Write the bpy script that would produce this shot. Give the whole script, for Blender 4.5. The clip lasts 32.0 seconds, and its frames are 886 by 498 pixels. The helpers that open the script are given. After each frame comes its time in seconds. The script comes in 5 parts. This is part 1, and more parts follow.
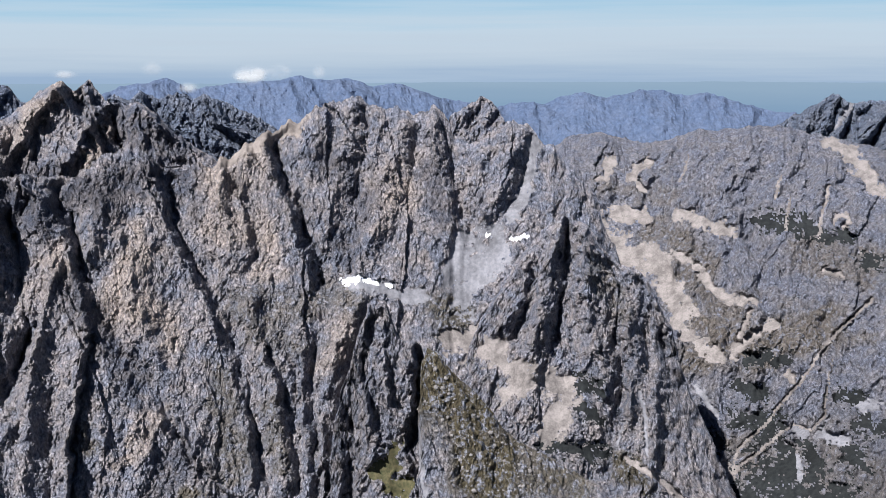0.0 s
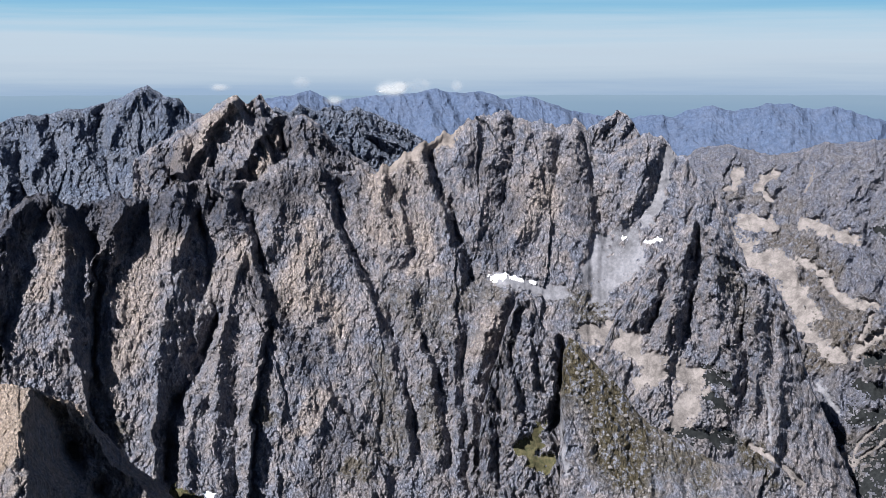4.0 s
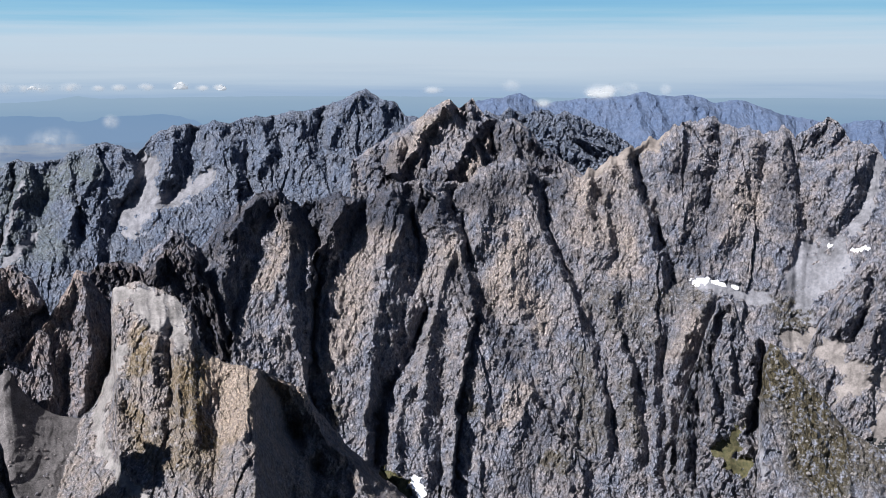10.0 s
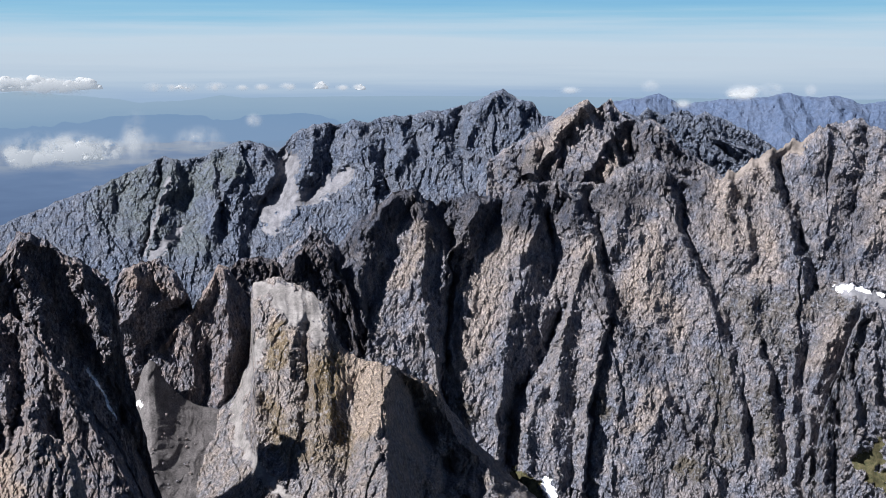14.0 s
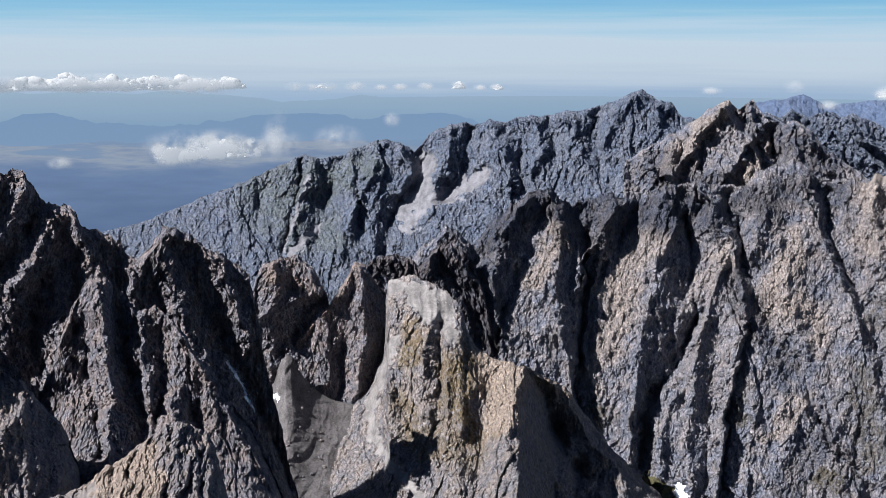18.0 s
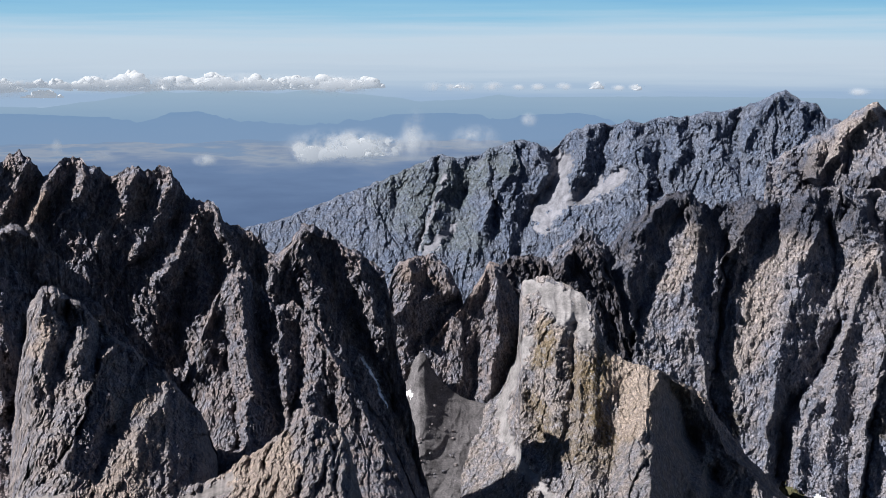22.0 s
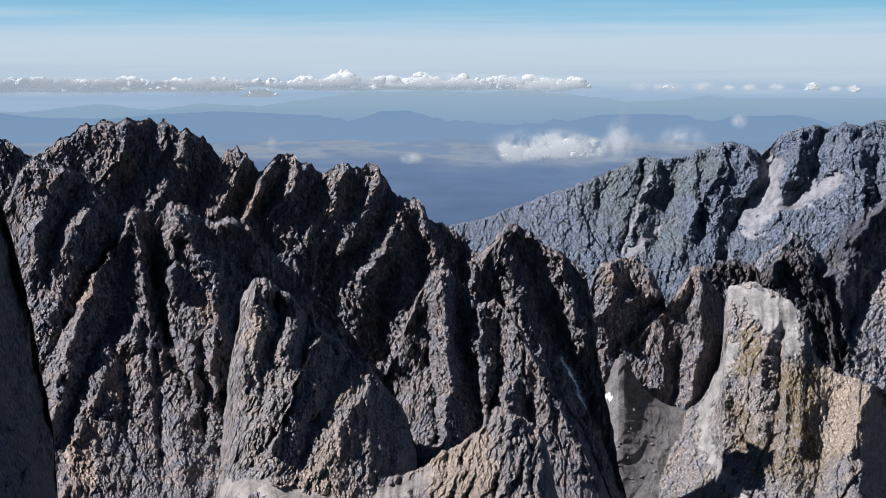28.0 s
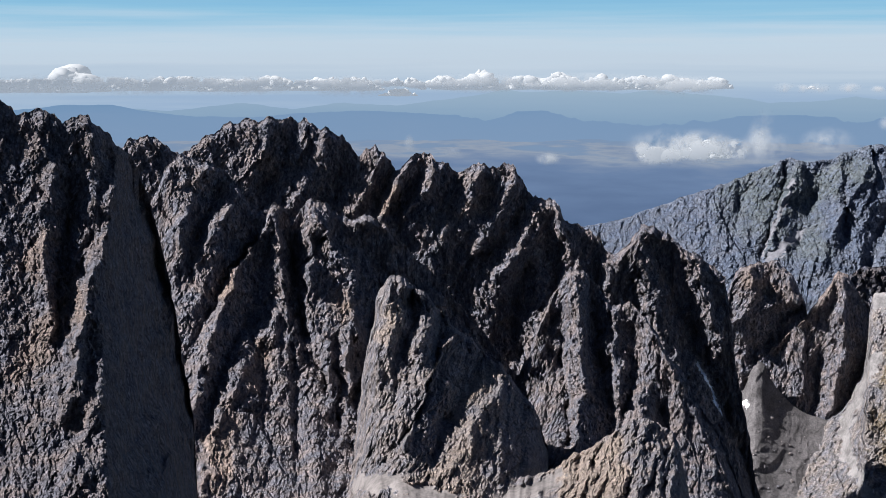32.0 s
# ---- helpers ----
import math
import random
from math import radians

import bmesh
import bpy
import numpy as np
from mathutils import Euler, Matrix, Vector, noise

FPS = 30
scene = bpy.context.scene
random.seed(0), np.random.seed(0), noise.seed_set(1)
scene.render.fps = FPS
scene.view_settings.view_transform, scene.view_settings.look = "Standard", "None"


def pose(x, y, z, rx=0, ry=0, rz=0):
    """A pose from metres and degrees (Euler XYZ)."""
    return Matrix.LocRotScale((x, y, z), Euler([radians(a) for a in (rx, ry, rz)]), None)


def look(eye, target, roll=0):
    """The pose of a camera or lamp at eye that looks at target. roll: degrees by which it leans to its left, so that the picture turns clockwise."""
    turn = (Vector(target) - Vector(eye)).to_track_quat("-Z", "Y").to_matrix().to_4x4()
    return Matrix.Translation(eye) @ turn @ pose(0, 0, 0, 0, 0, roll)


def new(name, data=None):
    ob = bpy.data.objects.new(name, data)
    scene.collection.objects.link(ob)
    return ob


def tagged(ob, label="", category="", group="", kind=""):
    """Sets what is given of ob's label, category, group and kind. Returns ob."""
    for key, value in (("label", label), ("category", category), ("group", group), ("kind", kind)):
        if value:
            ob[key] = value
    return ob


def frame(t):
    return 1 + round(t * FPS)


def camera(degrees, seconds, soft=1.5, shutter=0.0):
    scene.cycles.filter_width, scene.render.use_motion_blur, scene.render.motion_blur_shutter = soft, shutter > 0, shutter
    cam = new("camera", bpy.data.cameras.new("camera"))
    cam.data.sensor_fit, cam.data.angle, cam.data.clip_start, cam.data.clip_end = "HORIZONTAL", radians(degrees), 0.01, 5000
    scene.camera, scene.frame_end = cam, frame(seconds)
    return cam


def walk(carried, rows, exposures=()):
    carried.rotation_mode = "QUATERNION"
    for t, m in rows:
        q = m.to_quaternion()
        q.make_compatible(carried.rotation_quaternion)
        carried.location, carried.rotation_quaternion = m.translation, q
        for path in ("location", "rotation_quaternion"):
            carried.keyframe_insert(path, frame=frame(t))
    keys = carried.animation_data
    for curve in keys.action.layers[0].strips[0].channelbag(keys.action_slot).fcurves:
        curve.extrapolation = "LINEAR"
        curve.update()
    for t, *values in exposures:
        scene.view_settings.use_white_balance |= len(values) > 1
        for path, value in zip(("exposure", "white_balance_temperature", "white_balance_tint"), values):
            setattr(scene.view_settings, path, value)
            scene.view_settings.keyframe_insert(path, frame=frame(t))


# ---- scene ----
# The lens, and the way of the camera: a short glide back, then a slow turn to the left on the spot.
LENS = 39.45
cam = camera(LENS, 32.0, 0.75)
# seconds; metres to the right, ahead and up of the standpoint; tilt and turn in degrees
GLIDE = [(0, 9.57, 148, -12.96, 80.654, 0.57), (0.5, 7.26, 143.5, -12.68, 80.674, 1.319), (1, 4, 136, -11.7, 80.685, 2.029), (1.5, 1.2, 125, -10.6, 80.73, 2.743), (2, -2.2, 111.5, -9.9, 80.8, 3.397), (2.5, -5.6, 95.5, -9.4, 80.9, 4.031), (3, -7.6, 77, -8.6, 81, 4.716), (3.5, -8.4, 58, -7.8, 81.11, 5.425), (4, -7.6, 40, -6.1, 81.17, 6.189), (4.5, -5.8, 25, -4.2, 81.193, 6.993), (5, -3.7, 14, -2.45, 81.2, 7.822), (5.5, -1.9, 6.4, -1.15, 81.2, 8.642), (6, -0.6, 2, -0.4, 81.2, 9.458), (6.5, 0, 0.2, 0, 81.2, 10.26)]
ROWS = [(t, pose(x, y, z, tilt, 0, turn)) for t, x, y, z, tilt, turn in GLIDE]
ROWS += [(t, pose(0, 0, 0, 81.2, 0, 1.5785 * t)) for t in range(7, 33)]
walk(cam, ROWS)

# World, sun and sky.
SUN_TURN, SUN_UP = -148.0, 43.0
world = bpy.data.worlds.new("world")
scene.world = world
world.use_nodes = True
sky = world.node_tree.nodes.new("ShaderNodeTexSky")
sky.sky_type, sky.sun_disc = "NISHITA", False
sky.sun_elevation, sky.sun_rotation = radians(SUN_UP), radians(SUN_TURN)
sky.altitude, sky.air_density, sky.dust_density = 6000, 0.75, 0.0
backing = world.node_tree.nodes["Background"]
backing.inputs[1].default_value = 0.05
world.node_tree.links.new(sky.outputs[0], backing.inputs[0])
lamp = bpy.data.lights.new("sun", "SUN")
lamp.energy, lamp.angle, lamp.color = 5.0, radians(0.5), (1.0, 0.975, 0.95)
sun = new("sun", lamp)
sa, se = radians(SUN_TURN), radians(SUN_UP)
sun.matrix_world = look((900 * math.sin(sa) * math.cos(se), 900 * math.cos(sa) * math.cos(se), 900 * math.sin(se)), (0, 0, 0))
scene.view_settings.exposure = 1.18


# ---- materials ----
def material(name, rough=0.9):
    m = bpy.data.materials.new(name)
    m.use_nodes = True
    n = m.node_tree.nodes
    b = n["Principled BSDF"]
    b.inputs["Roughness"].default_value = rough
    b.inputs["Specular IOR Level"].default_value = 0.15
    return m, n, m.node_tree.links, b


def tex(n, links, scale, detail=6, rough=0.6, stretch=None, kind="ShaderNodeTexNoise"):
    """A noise in metres of the world: scale is the size of its features."""
    geo = n.new("ShaderNodeNewGeometry")
    mp = n.new("ShaderNodeMapping")
    s = stretch or (1, 1, 1)
    mp.inputs["Scale"].default_value = [c / scale for c in s]
    links.new(geo.outputs["Position"], mp.inputs["Vector"])
    t = n.new(kind)
    t.inputs["Scale"].default_value = 1.0
    if kind == "ShaderNodeTexNoise":
        t.inputs["Detail"].default_value, t.inputs["Roughness"].default_value = detail, rough
    links.new(mp.outputs[0], t.inputs["Vector"])
    return t.outputs[0]


def ramp(n, links, src, *stops):
    r = n.new("ShaderNodeValToRGB")
    e = r.color_ramp.elements
    while len(e) < len(stops):
        e.new(0.5)
    for el, (p, c) in zip(e, stops):
        el.position, el.color = p, (*c, 1) if len(c) == 3 else c
    links.new(src, r.inputs[0])
    return r.outputs[0]


def blend(n, links, fac, a, b, mode="MIX"):
    x = n.new("ShaderNodeMix")
    x.data_type, x.blend_type = "RGBA", mode
    for k, v in ((0, fac), (6, a), (7, b)):
        if isinstance(v, (int, float)):
            x.inputs[k].default_value = v
        elif isinstance(v, tuple):
            x.inputs[k].default_value = (*v, 1)
        else:
            links.new(v, x.inputs[k])
    return x.outputs[2]


def cracks(n, links, size, width, stretch):
    """Blocks of broken rock: a net of clefts (0 in a cleft, 1 beside it), and a chance value for each block."""
    geo = n.new("ShaderNodeNewGeometry")
    wob = n.new("ShaderNodeTexNoise")
    wob.inputs["Scale"].default_value, wob.inputs["Detail"].default_value = 0.7 / size, 4
    links.new(geo.outputs["Position"], wob.inputs["Vector"])
    mad = n.new("ShaderNodeVectorMath")
    mad.operation = "MULTIPLY_ADD"
    links.new(wob.outputs[1], mad.inputs[0])
    mad.inputs[1].default_value = (size * 1.3,) * 3
    links.new(geo.outputs["Position"], mad.inputs[2])
    mp = n.new("ShaderNodeMapping")
    mp.inputs["Scale"].default_value = [c / size for c in stretch]
    mp.inputs["Rotation"].default_value = (0.0, 0.35, 0.2)
    links.new(mad.outputs[0], mp.inputs["Vector"])
    v = n.new("ShaderNodeTexVoronoi")
    v.feature = "DISTANCE_TO_EDGE"
    v.inputs["Scale"].default_value = 1.0
    links.new(mp.outputs[0], v.inputs["Vector"])
    w = n.new("ShaderNodeTexVoronoi")
    w.inputs["Scale"].default_value = 1.0
    links.new(mp.outputs[0], w.inputs["Vector"])
    sp = n.new("ShaderNodeSeparateColor")
    links.new(w.outputs["Color"], sp.inputs[0])
    return ramp(n, links, v.outputs[0], (0.0, (0, 0, 0)), (width, (1, 1, 1))), sp.outputs[0]


def rock(name, size, dark, light, warm, green, warm_at=0.5, bump=1.0, cleft=0.35, tint=(0.605, 0.675, 0.81), grain=0.34):
    """Weathered granite with lichen and thin turf; size: metres of its boulders. The attribute 'cover' gives turf
    (red), tan lichen (green) and darker rock (blue).
    """
    dark, light, warm, green = (tuple(c * k for c, k in zip(v, tint)) for v in (dark, light, warm, green))
    m, n, links, b = material(name)
    fine = tex(n, links, size * 0.6, 8, 0.75, (1.0, 1.0, 0.5))
    mid = tex(n, links, size * 4.5, 6, 0.65)
    big = tex(n, links, size * 24, 6, 0.62)
    col = ramp(n, links, fine, (0.34, dark), (0.5, tuple((p + q) * 0.5 for p, q in zip(dark, light))), (0.64, light))
    col = blend(n, links, ramp(n, links, mid, (0.42, (0, 0, 0)), (0.60, (1, 1, 1))), col, blend(n, links, 0.45, col, warm))
    cov = n.new("ShaderNodeVertexColor")
    cov.layer_name = "cover"
    sep = n.new("ShaderNodeSeparateColor")
    links.new(cov.outputs[0], sep.inputs[0])
    add = n.new("ShaderNodeMath")
    add.operation, add.use_clamp = "MULTIPLY_ADD", True
    links.new(big, add.inputs[0])
    add.inputs[1].default_value = 1.6
    add.inputs[2].default_value = -0.8 - (warm_at - 0.5)
    add2 = n.new("ShaderNodeMath")
    add2.operation, add2.use_clamp = "ADD", True
    links.new(add.outputs[0], add2.inputs[0])
    links.new(sep.outputs[1], add2.inputs[1])
    col = blend(n, links, add2.outputs[0], col, blend(n, links, ramp(n, links, fine, (0.36, (0.3,) * 3), (0.58, (1.0,) * 3)), col, warm))
    turf = ramp(n, links, tex(n, links, size * 2.2, 8, 0.75), (0.34, tuple(c * 0.6 for c in green)), (0.5, green), (0.62, light))
    col = blend(n, links, sep.outputs[0], col, turf)
    grit = tex(n, links, size * 0.8, 5, 0.7, (1.0, 1.0, 0.4))
    col = blend(n, links, 1.0, col, ramp(n, links, grit, (0.36, (1 - grain,) * 3), (0.64, (1 + grain,) * 3)), "MULTIPLY")
    reliefs = [(tex(n, links, size * 1.3, 9, 0.7, (1.0, 1.0, 0.7)), 1.1)]
    if cleft:
        net, block = cracks(n, links, size * 3.4, 0.04, (1.0, 1.0, 0.5))
        thin, chip = cracks(n, links, size * 0.9, 0.07, (1.0, 1.0, 0.7))
        col = blend(n, links, cleft * 0.5, col, net, "MULTIPLY")
        col = blend(n, links, cleft * 0.8, col, thin, "MULTIPLY")
        col = blend(n, links, 1.0, col, ramp(n, links, chip, (0.0, (0.82,) * 3), (1.0, (1.14,) * 3)), "MULTIPLY")
        reliefs += [(block, 0.7), (chip, 0.9), (thin, 0.4)]
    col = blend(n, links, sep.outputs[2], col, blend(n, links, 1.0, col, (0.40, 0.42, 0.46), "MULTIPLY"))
    links.new(col, b.inputs["Base Color"])
    normal = None
    for src, deep in reliefs:
        bp = n.new("ShaderNodeBump")
        bp.inputs["Strength"].default_value, bp.inputs["Distance"].default_value = bump, size * deep
        links.new(src, bp.inputs["Height"])
        if normal:
            links.new(normal, bp.inputs["Normal"])
        normal = bp.outputs[0]
    links.new(normal, b.inputs["Normal"])
    return m


def plain(name, a, bcol, size, rough=0.9, detail=8, bump=0.0, stretch=None):
    m, n, links, b = material(name, rough)
    a, bcol = (tuple(c * k for c, k in zip(v, (0.61, 0.61, 0.65))) for v in (a, bcol))
    t = tex(n, links, size, detail, 0.65, stretch)
    col = ramp(n, links, t, (0.32, a), (0.66, bcol))
    col = blend(n, links, 1.0, col, ramp(n, links, tex(n, links, size * 9, 5, 0.7), (0.36, (0.56,) * 3), (0.6, (1.1,) * 3)), "MULTIPLY")
    links.new(col, b.inputs["Base Color"])
    if bump:
        bp = n.new("ShaderNodeBump")
        bp.inputs["Strength"].default_value, bp.inputs["Distance"].default_value = bump, size * 0.3
        links.new(t, bp.inputs["Height"])
        links.new(bp.outputs[0], b.inputs["Normal"])
    return m


EARTHY = (0.645, 0.685, 0.80)
GREEN, TURF = (0.10, 0.11, 0.035), (0.13, 0.10, 0.055)
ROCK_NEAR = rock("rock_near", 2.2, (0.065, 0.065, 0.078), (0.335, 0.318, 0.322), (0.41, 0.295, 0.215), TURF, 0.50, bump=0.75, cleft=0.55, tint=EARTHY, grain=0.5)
# The near rock with finer grain, made darker for the tower's shaded flank.
ROCK_FRONT_SHADE = rock("rock_front_shade", 1.1, (0.055, 0.055, 0.066), (0.27, 0.255, 0.26), (0.33, 0.235, 0.17), TURF, 0.55, bump=0.75, cleft=0.55, tint=EARTHY, grain=0.5)
ROCK_WALL = rock("rock_wall", 2.8, (0.11, 0.115, 0.138), (0.38, 0.362, 0.378), (0.52, 0.395, 0.30), TURF, 0.42, cleft=0.4)
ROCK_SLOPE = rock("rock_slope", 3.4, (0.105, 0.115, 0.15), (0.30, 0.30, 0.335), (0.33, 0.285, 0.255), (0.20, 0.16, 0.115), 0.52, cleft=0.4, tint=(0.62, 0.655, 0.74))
ROCK_BUTTRESS = rock("rock_buttress", 2.2, (0.13, 0.127, 0.135), (0.42, 0.385, 0.365), (0.52, 0.395, 0.28), (0.25, 0.175, 0.08), 0.45, cleft=0.45, tint=EARTHY, grain=0.45)
ROCK_BROWN = rock("rock_brown", 1.8, (0.095, 0.09, 0.095), (0.36, 0.33, 0.32), (0.43, 0.325, 0.235), TURF, 0.48, bump=0.75, cleft=0.5, tint=EARTHY, grain=0.5)
# Its bluish grey carries a little of the haze before the background ridges.
ROCK_BACK_HAZED = rock("rock_back_hazed", 4.2, (0.095, 0.115, 0.152), (0.23, 0.244, 0.28), (0.28, 0.262, 0.257), (0.19, 0.195, 0.15), 0.6, cleft=0.35)
# Rock, lichen and turf all pulled towards blue: aerial haze put into the colours.
ROCK_FAR_HAZED = rock("rock_far_hazed", 9.0, (0.08, 0.107, 0.16), (0.118, 0.146, 0.20), (0.125, 0.143, 0.185), (0.085, 0.12, 0.165), 0.7, 0.5, 0, grain=0.2)
PINE = plain("dwarf_pine", (0.011, 0.014, 0.016), (0.033, 0.037, 0.037), 4.0, bump=0.8)
SLOPE_TAN = plain("slope_tan", (0.25, 0.215, 0.19), (0.37, 0.33, 0.295), 3.0, bump=0.4)
SCREE_PALE = plain("scree_pale", (0.23, 0.22, 0.21), (0.37, 0.35, 0.335), 1.4, bump=0.5)
SCREE = plain("scree", (0.215, 0.197, 0.184), (0.345, 0.313, 0.292), 1.4, bump=0.6)
SCREE_GREY = plain("scree_grey", (0.085, 0.081, 0.082), (0.23, 0.215, 0.21), 1.2, bump=1.6)
SCREE_FAR = plain("scree_far", (0.195, 0.20, 0.218), (0.30, 0.30, 0.318), 2.6, bump=0.4)
SNOW = plain("snow", (1.15, 1.2, 1.25), (1.4, 1.42, 1.38), 8.0, 0.6)
GRASS = plain("grass", (0.05, 0.06, 0.028), (0.16, 0.14, 0.075), 2.6, bump=0.7)


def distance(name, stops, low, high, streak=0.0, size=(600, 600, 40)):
    """Plain far backdrop that glows; its colour, with the haze painted in, goes by its height in metres."""
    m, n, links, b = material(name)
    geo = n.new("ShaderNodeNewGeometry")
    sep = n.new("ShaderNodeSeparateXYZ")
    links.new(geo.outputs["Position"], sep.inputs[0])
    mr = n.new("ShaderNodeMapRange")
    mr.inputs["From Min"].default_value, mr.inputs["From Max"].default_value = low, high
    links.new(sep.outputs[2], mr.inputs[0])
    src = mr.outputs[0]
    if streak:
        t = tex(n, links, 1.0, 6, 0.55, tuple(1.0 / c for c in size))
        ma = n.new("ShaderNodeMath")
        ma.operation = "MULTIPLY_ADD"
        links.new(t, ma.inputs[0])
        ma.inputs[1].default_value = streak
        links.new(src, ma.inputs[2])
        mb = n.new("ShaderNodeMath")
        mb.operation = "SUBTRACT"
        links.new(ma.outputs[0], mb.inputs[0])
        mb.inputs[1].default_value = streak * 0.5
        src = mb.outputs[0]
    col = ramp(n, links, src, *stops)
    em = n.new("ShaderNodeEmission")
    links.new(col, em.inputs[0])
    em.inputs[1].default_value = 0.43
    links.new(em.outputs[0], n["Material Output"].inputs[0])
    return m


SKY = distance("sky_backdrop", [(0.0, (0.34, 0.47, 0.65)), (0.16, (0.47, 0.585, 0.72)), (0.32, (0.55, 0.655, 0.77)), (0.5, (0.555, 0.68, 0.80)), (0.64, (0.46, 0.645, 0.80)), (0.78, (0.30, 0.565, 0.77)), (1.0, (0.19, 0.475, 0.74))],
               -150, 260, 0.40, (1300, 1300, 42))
# Hills and lowland glow by themselves, with distance haze painted into their colours.
HILL_HAZE_PALE = distance("hill_haze_pale", [(0.0, (0.20, 0.33, 0.50)), (1.0, (0.34, 0.465, 0.595))], -260, -110, 0.25, (500, 500, 30))
HILL_HAZE_BLUE = distance("hill_haze_blue", [(0.0, (0.22, 0.33, 0.50)), (0.6, (0.20, 0.32, 0.50)), (1.0, (0.165, 0.295, 0.48))], -300, -120, 0.5, (260, 260, 60))
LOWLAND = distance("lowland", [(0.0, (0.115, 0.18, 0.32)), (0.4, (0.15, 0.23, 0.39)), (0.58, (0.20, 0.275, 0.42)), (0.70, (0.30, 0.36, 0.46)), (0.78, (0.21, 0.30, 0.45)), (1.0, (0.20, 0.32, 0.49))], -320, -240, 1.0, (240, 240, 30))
VALLEY = plain("valley", (0.035, 0.04, 0.03), (0.10, 0.095, 0.08), 9.0, bump=0.5)


def vapour(name, alpha):
    m, n, links, b = material(name, 1.0)
    b.inputs["Base Color"].default_value = (0.22, 0.223, 0.228, 1)
    b.inputs["Subsurface Weight"].default_value = 0.0
    # Added glow: brightens the cloud beyond what sun and sky give it.
    b.inputs["Emission Color"].default_value = (0.62, 0.70, 0.80, 1)
    b.inputs["Emission Strength"].default_value = 0.21
    b.inputs["Alpha"].default_value = alpha
    return m


CLOUD = vapour("cloud", 1.0)


def veil(name, strength, noise_size):
    """Cloud that thins out from the middle of its object to the rim."""
    m, n, links, b = material(name, 1.0)
    b.inputs["Base Color"].default_value = (0.22, 0.223, 0.228, 1)
    # The same added glow as on the heap clouds.
    b.inputs["Emission Color"].default_value = (0.62, 0.70, 0.80, 1)
    b.inputs["Emission Strength"].default_value = 0.21
    tc = n.new("ShaderNodeTexCoord")
    ln = n.new("ShaderNodeVectorMath")
    ln.operation = "LENGTH"
    flat = n.new("ShaderNodeVectorMath")
    flat.operation = "MULTIPLY"
    flat.inputs[1].default_value = (1, 0, 1)
    links.new(tc.outputs["Object"], flat.inputs[0])
    links.new(flat.outputs[0], ln.inputs[0])
    fall = n.new("ShaderNodeMapRange")
    fall.interpolation_type = "SMOOTHSTEP"
    fall.inputs["From Min"].default_value, fall.inputs["From Max"].default_value = 1.0, 0.15
    links.new(ln.outputs["Value"], fall.inputs[0])
    t = tex(n, links, noise_size, 6, 0.6)
    mr = n.new("ShaderNodeMapRange")
    mr.inputs["From Min"].default_value, mr.inputs["From Max"].default_value = 0.36, 0.62
    links.new(t, mr.inputs[0])
    mul = n.new("ShaderNodeMath")
    mul.operation = "MULTIPLY"
    links.new(fall.outputs[0], mul.inputs[0])
    links.new(mr.outputs[0], mul.inputs[1])
    mul2 = n.new("ShaderNodeMath")
    mul2.operation, mul2.use_clamp = "MULTIPLY", True
    links.new(mul.outputs[0], mul2.inputs[0])
    mul2.inputs[1].default_value = strength
    links.new(mul2.outputs[0], b.inputs["Alpha"])
    return m


WISP = veil("wisp", 0.7, 45.0)
HAZE = veil("cloud_rim", 1.1, 40.0)
PUFF = veil("cloud_soft", 2.4, 26.0)


# ---- noise ----
_rng = np.random.RandomState(7)
PERM = np.concatenate([_rng.permutation(256)] * 3).astype(np.int32)
_ang = _rng.rand(256) * 2 * np.pi
GX, GY = np.cos(_ang).astype(np.float32), np.sin(_ang).astype(np.float32)


def perlin(x, y):
    """Gradient noise on the plane, about -0.7 to 0.7."""
    xi, yi = np.floor(x), np.floor(y)
    fx, fy = (x - xi).astype(np.float32), (y - yi).astype(np.float32)
    xi, yi = xi.astype(np.int32) & 255, yi.astype(np.int32) & 255
    u, v = fx * fx * fx * (fx * (fx * 6 - 15) + 10), fy * fy * fy * (fy * (fy * 6 - 15) + 10)

    def corner(i, j):
        h = PERM[PERM[xi + i] + yi + j]
        return GX[h] * (fx - i) + GY[h] * (fy - j)
    a, b = corner(0, 0), corner(0, 1)
    return (a + u * (corner(1, 0) - a)) * (1 - v) + (b + u * (corner(1, 1) - b)) * v


def fbm(x, y, octaves, gain=0.5):
    s, a = 0, 1.0
    for k in range(octaves):
        s = s + a * perlin(x * 2 ** k + 17.3 * k, y * 2 ** k + 9.1 * k)
        a *= gain
    return s


def crags(x, y, octaves, gain=0.55):
    """Sharp ribs with rough flanks, about 0 to 1."""
    s, a, w, top = 0, 1.0, 1.0, 0.0
    for k in range(octaves):
        n = 1 - np.abs(perlin(x * 1.97 ** k + 31.7 * k, y * 1.97 ** k + 5.3 * k)) * 1.9
        n = np.clip(n, 0, 1) ** 1.5 * w
        s, top = s + a * n, top + a
        w = np.clip(n * 1.2 + 0.25, 0, 1)
        a *= gain
    return s / top


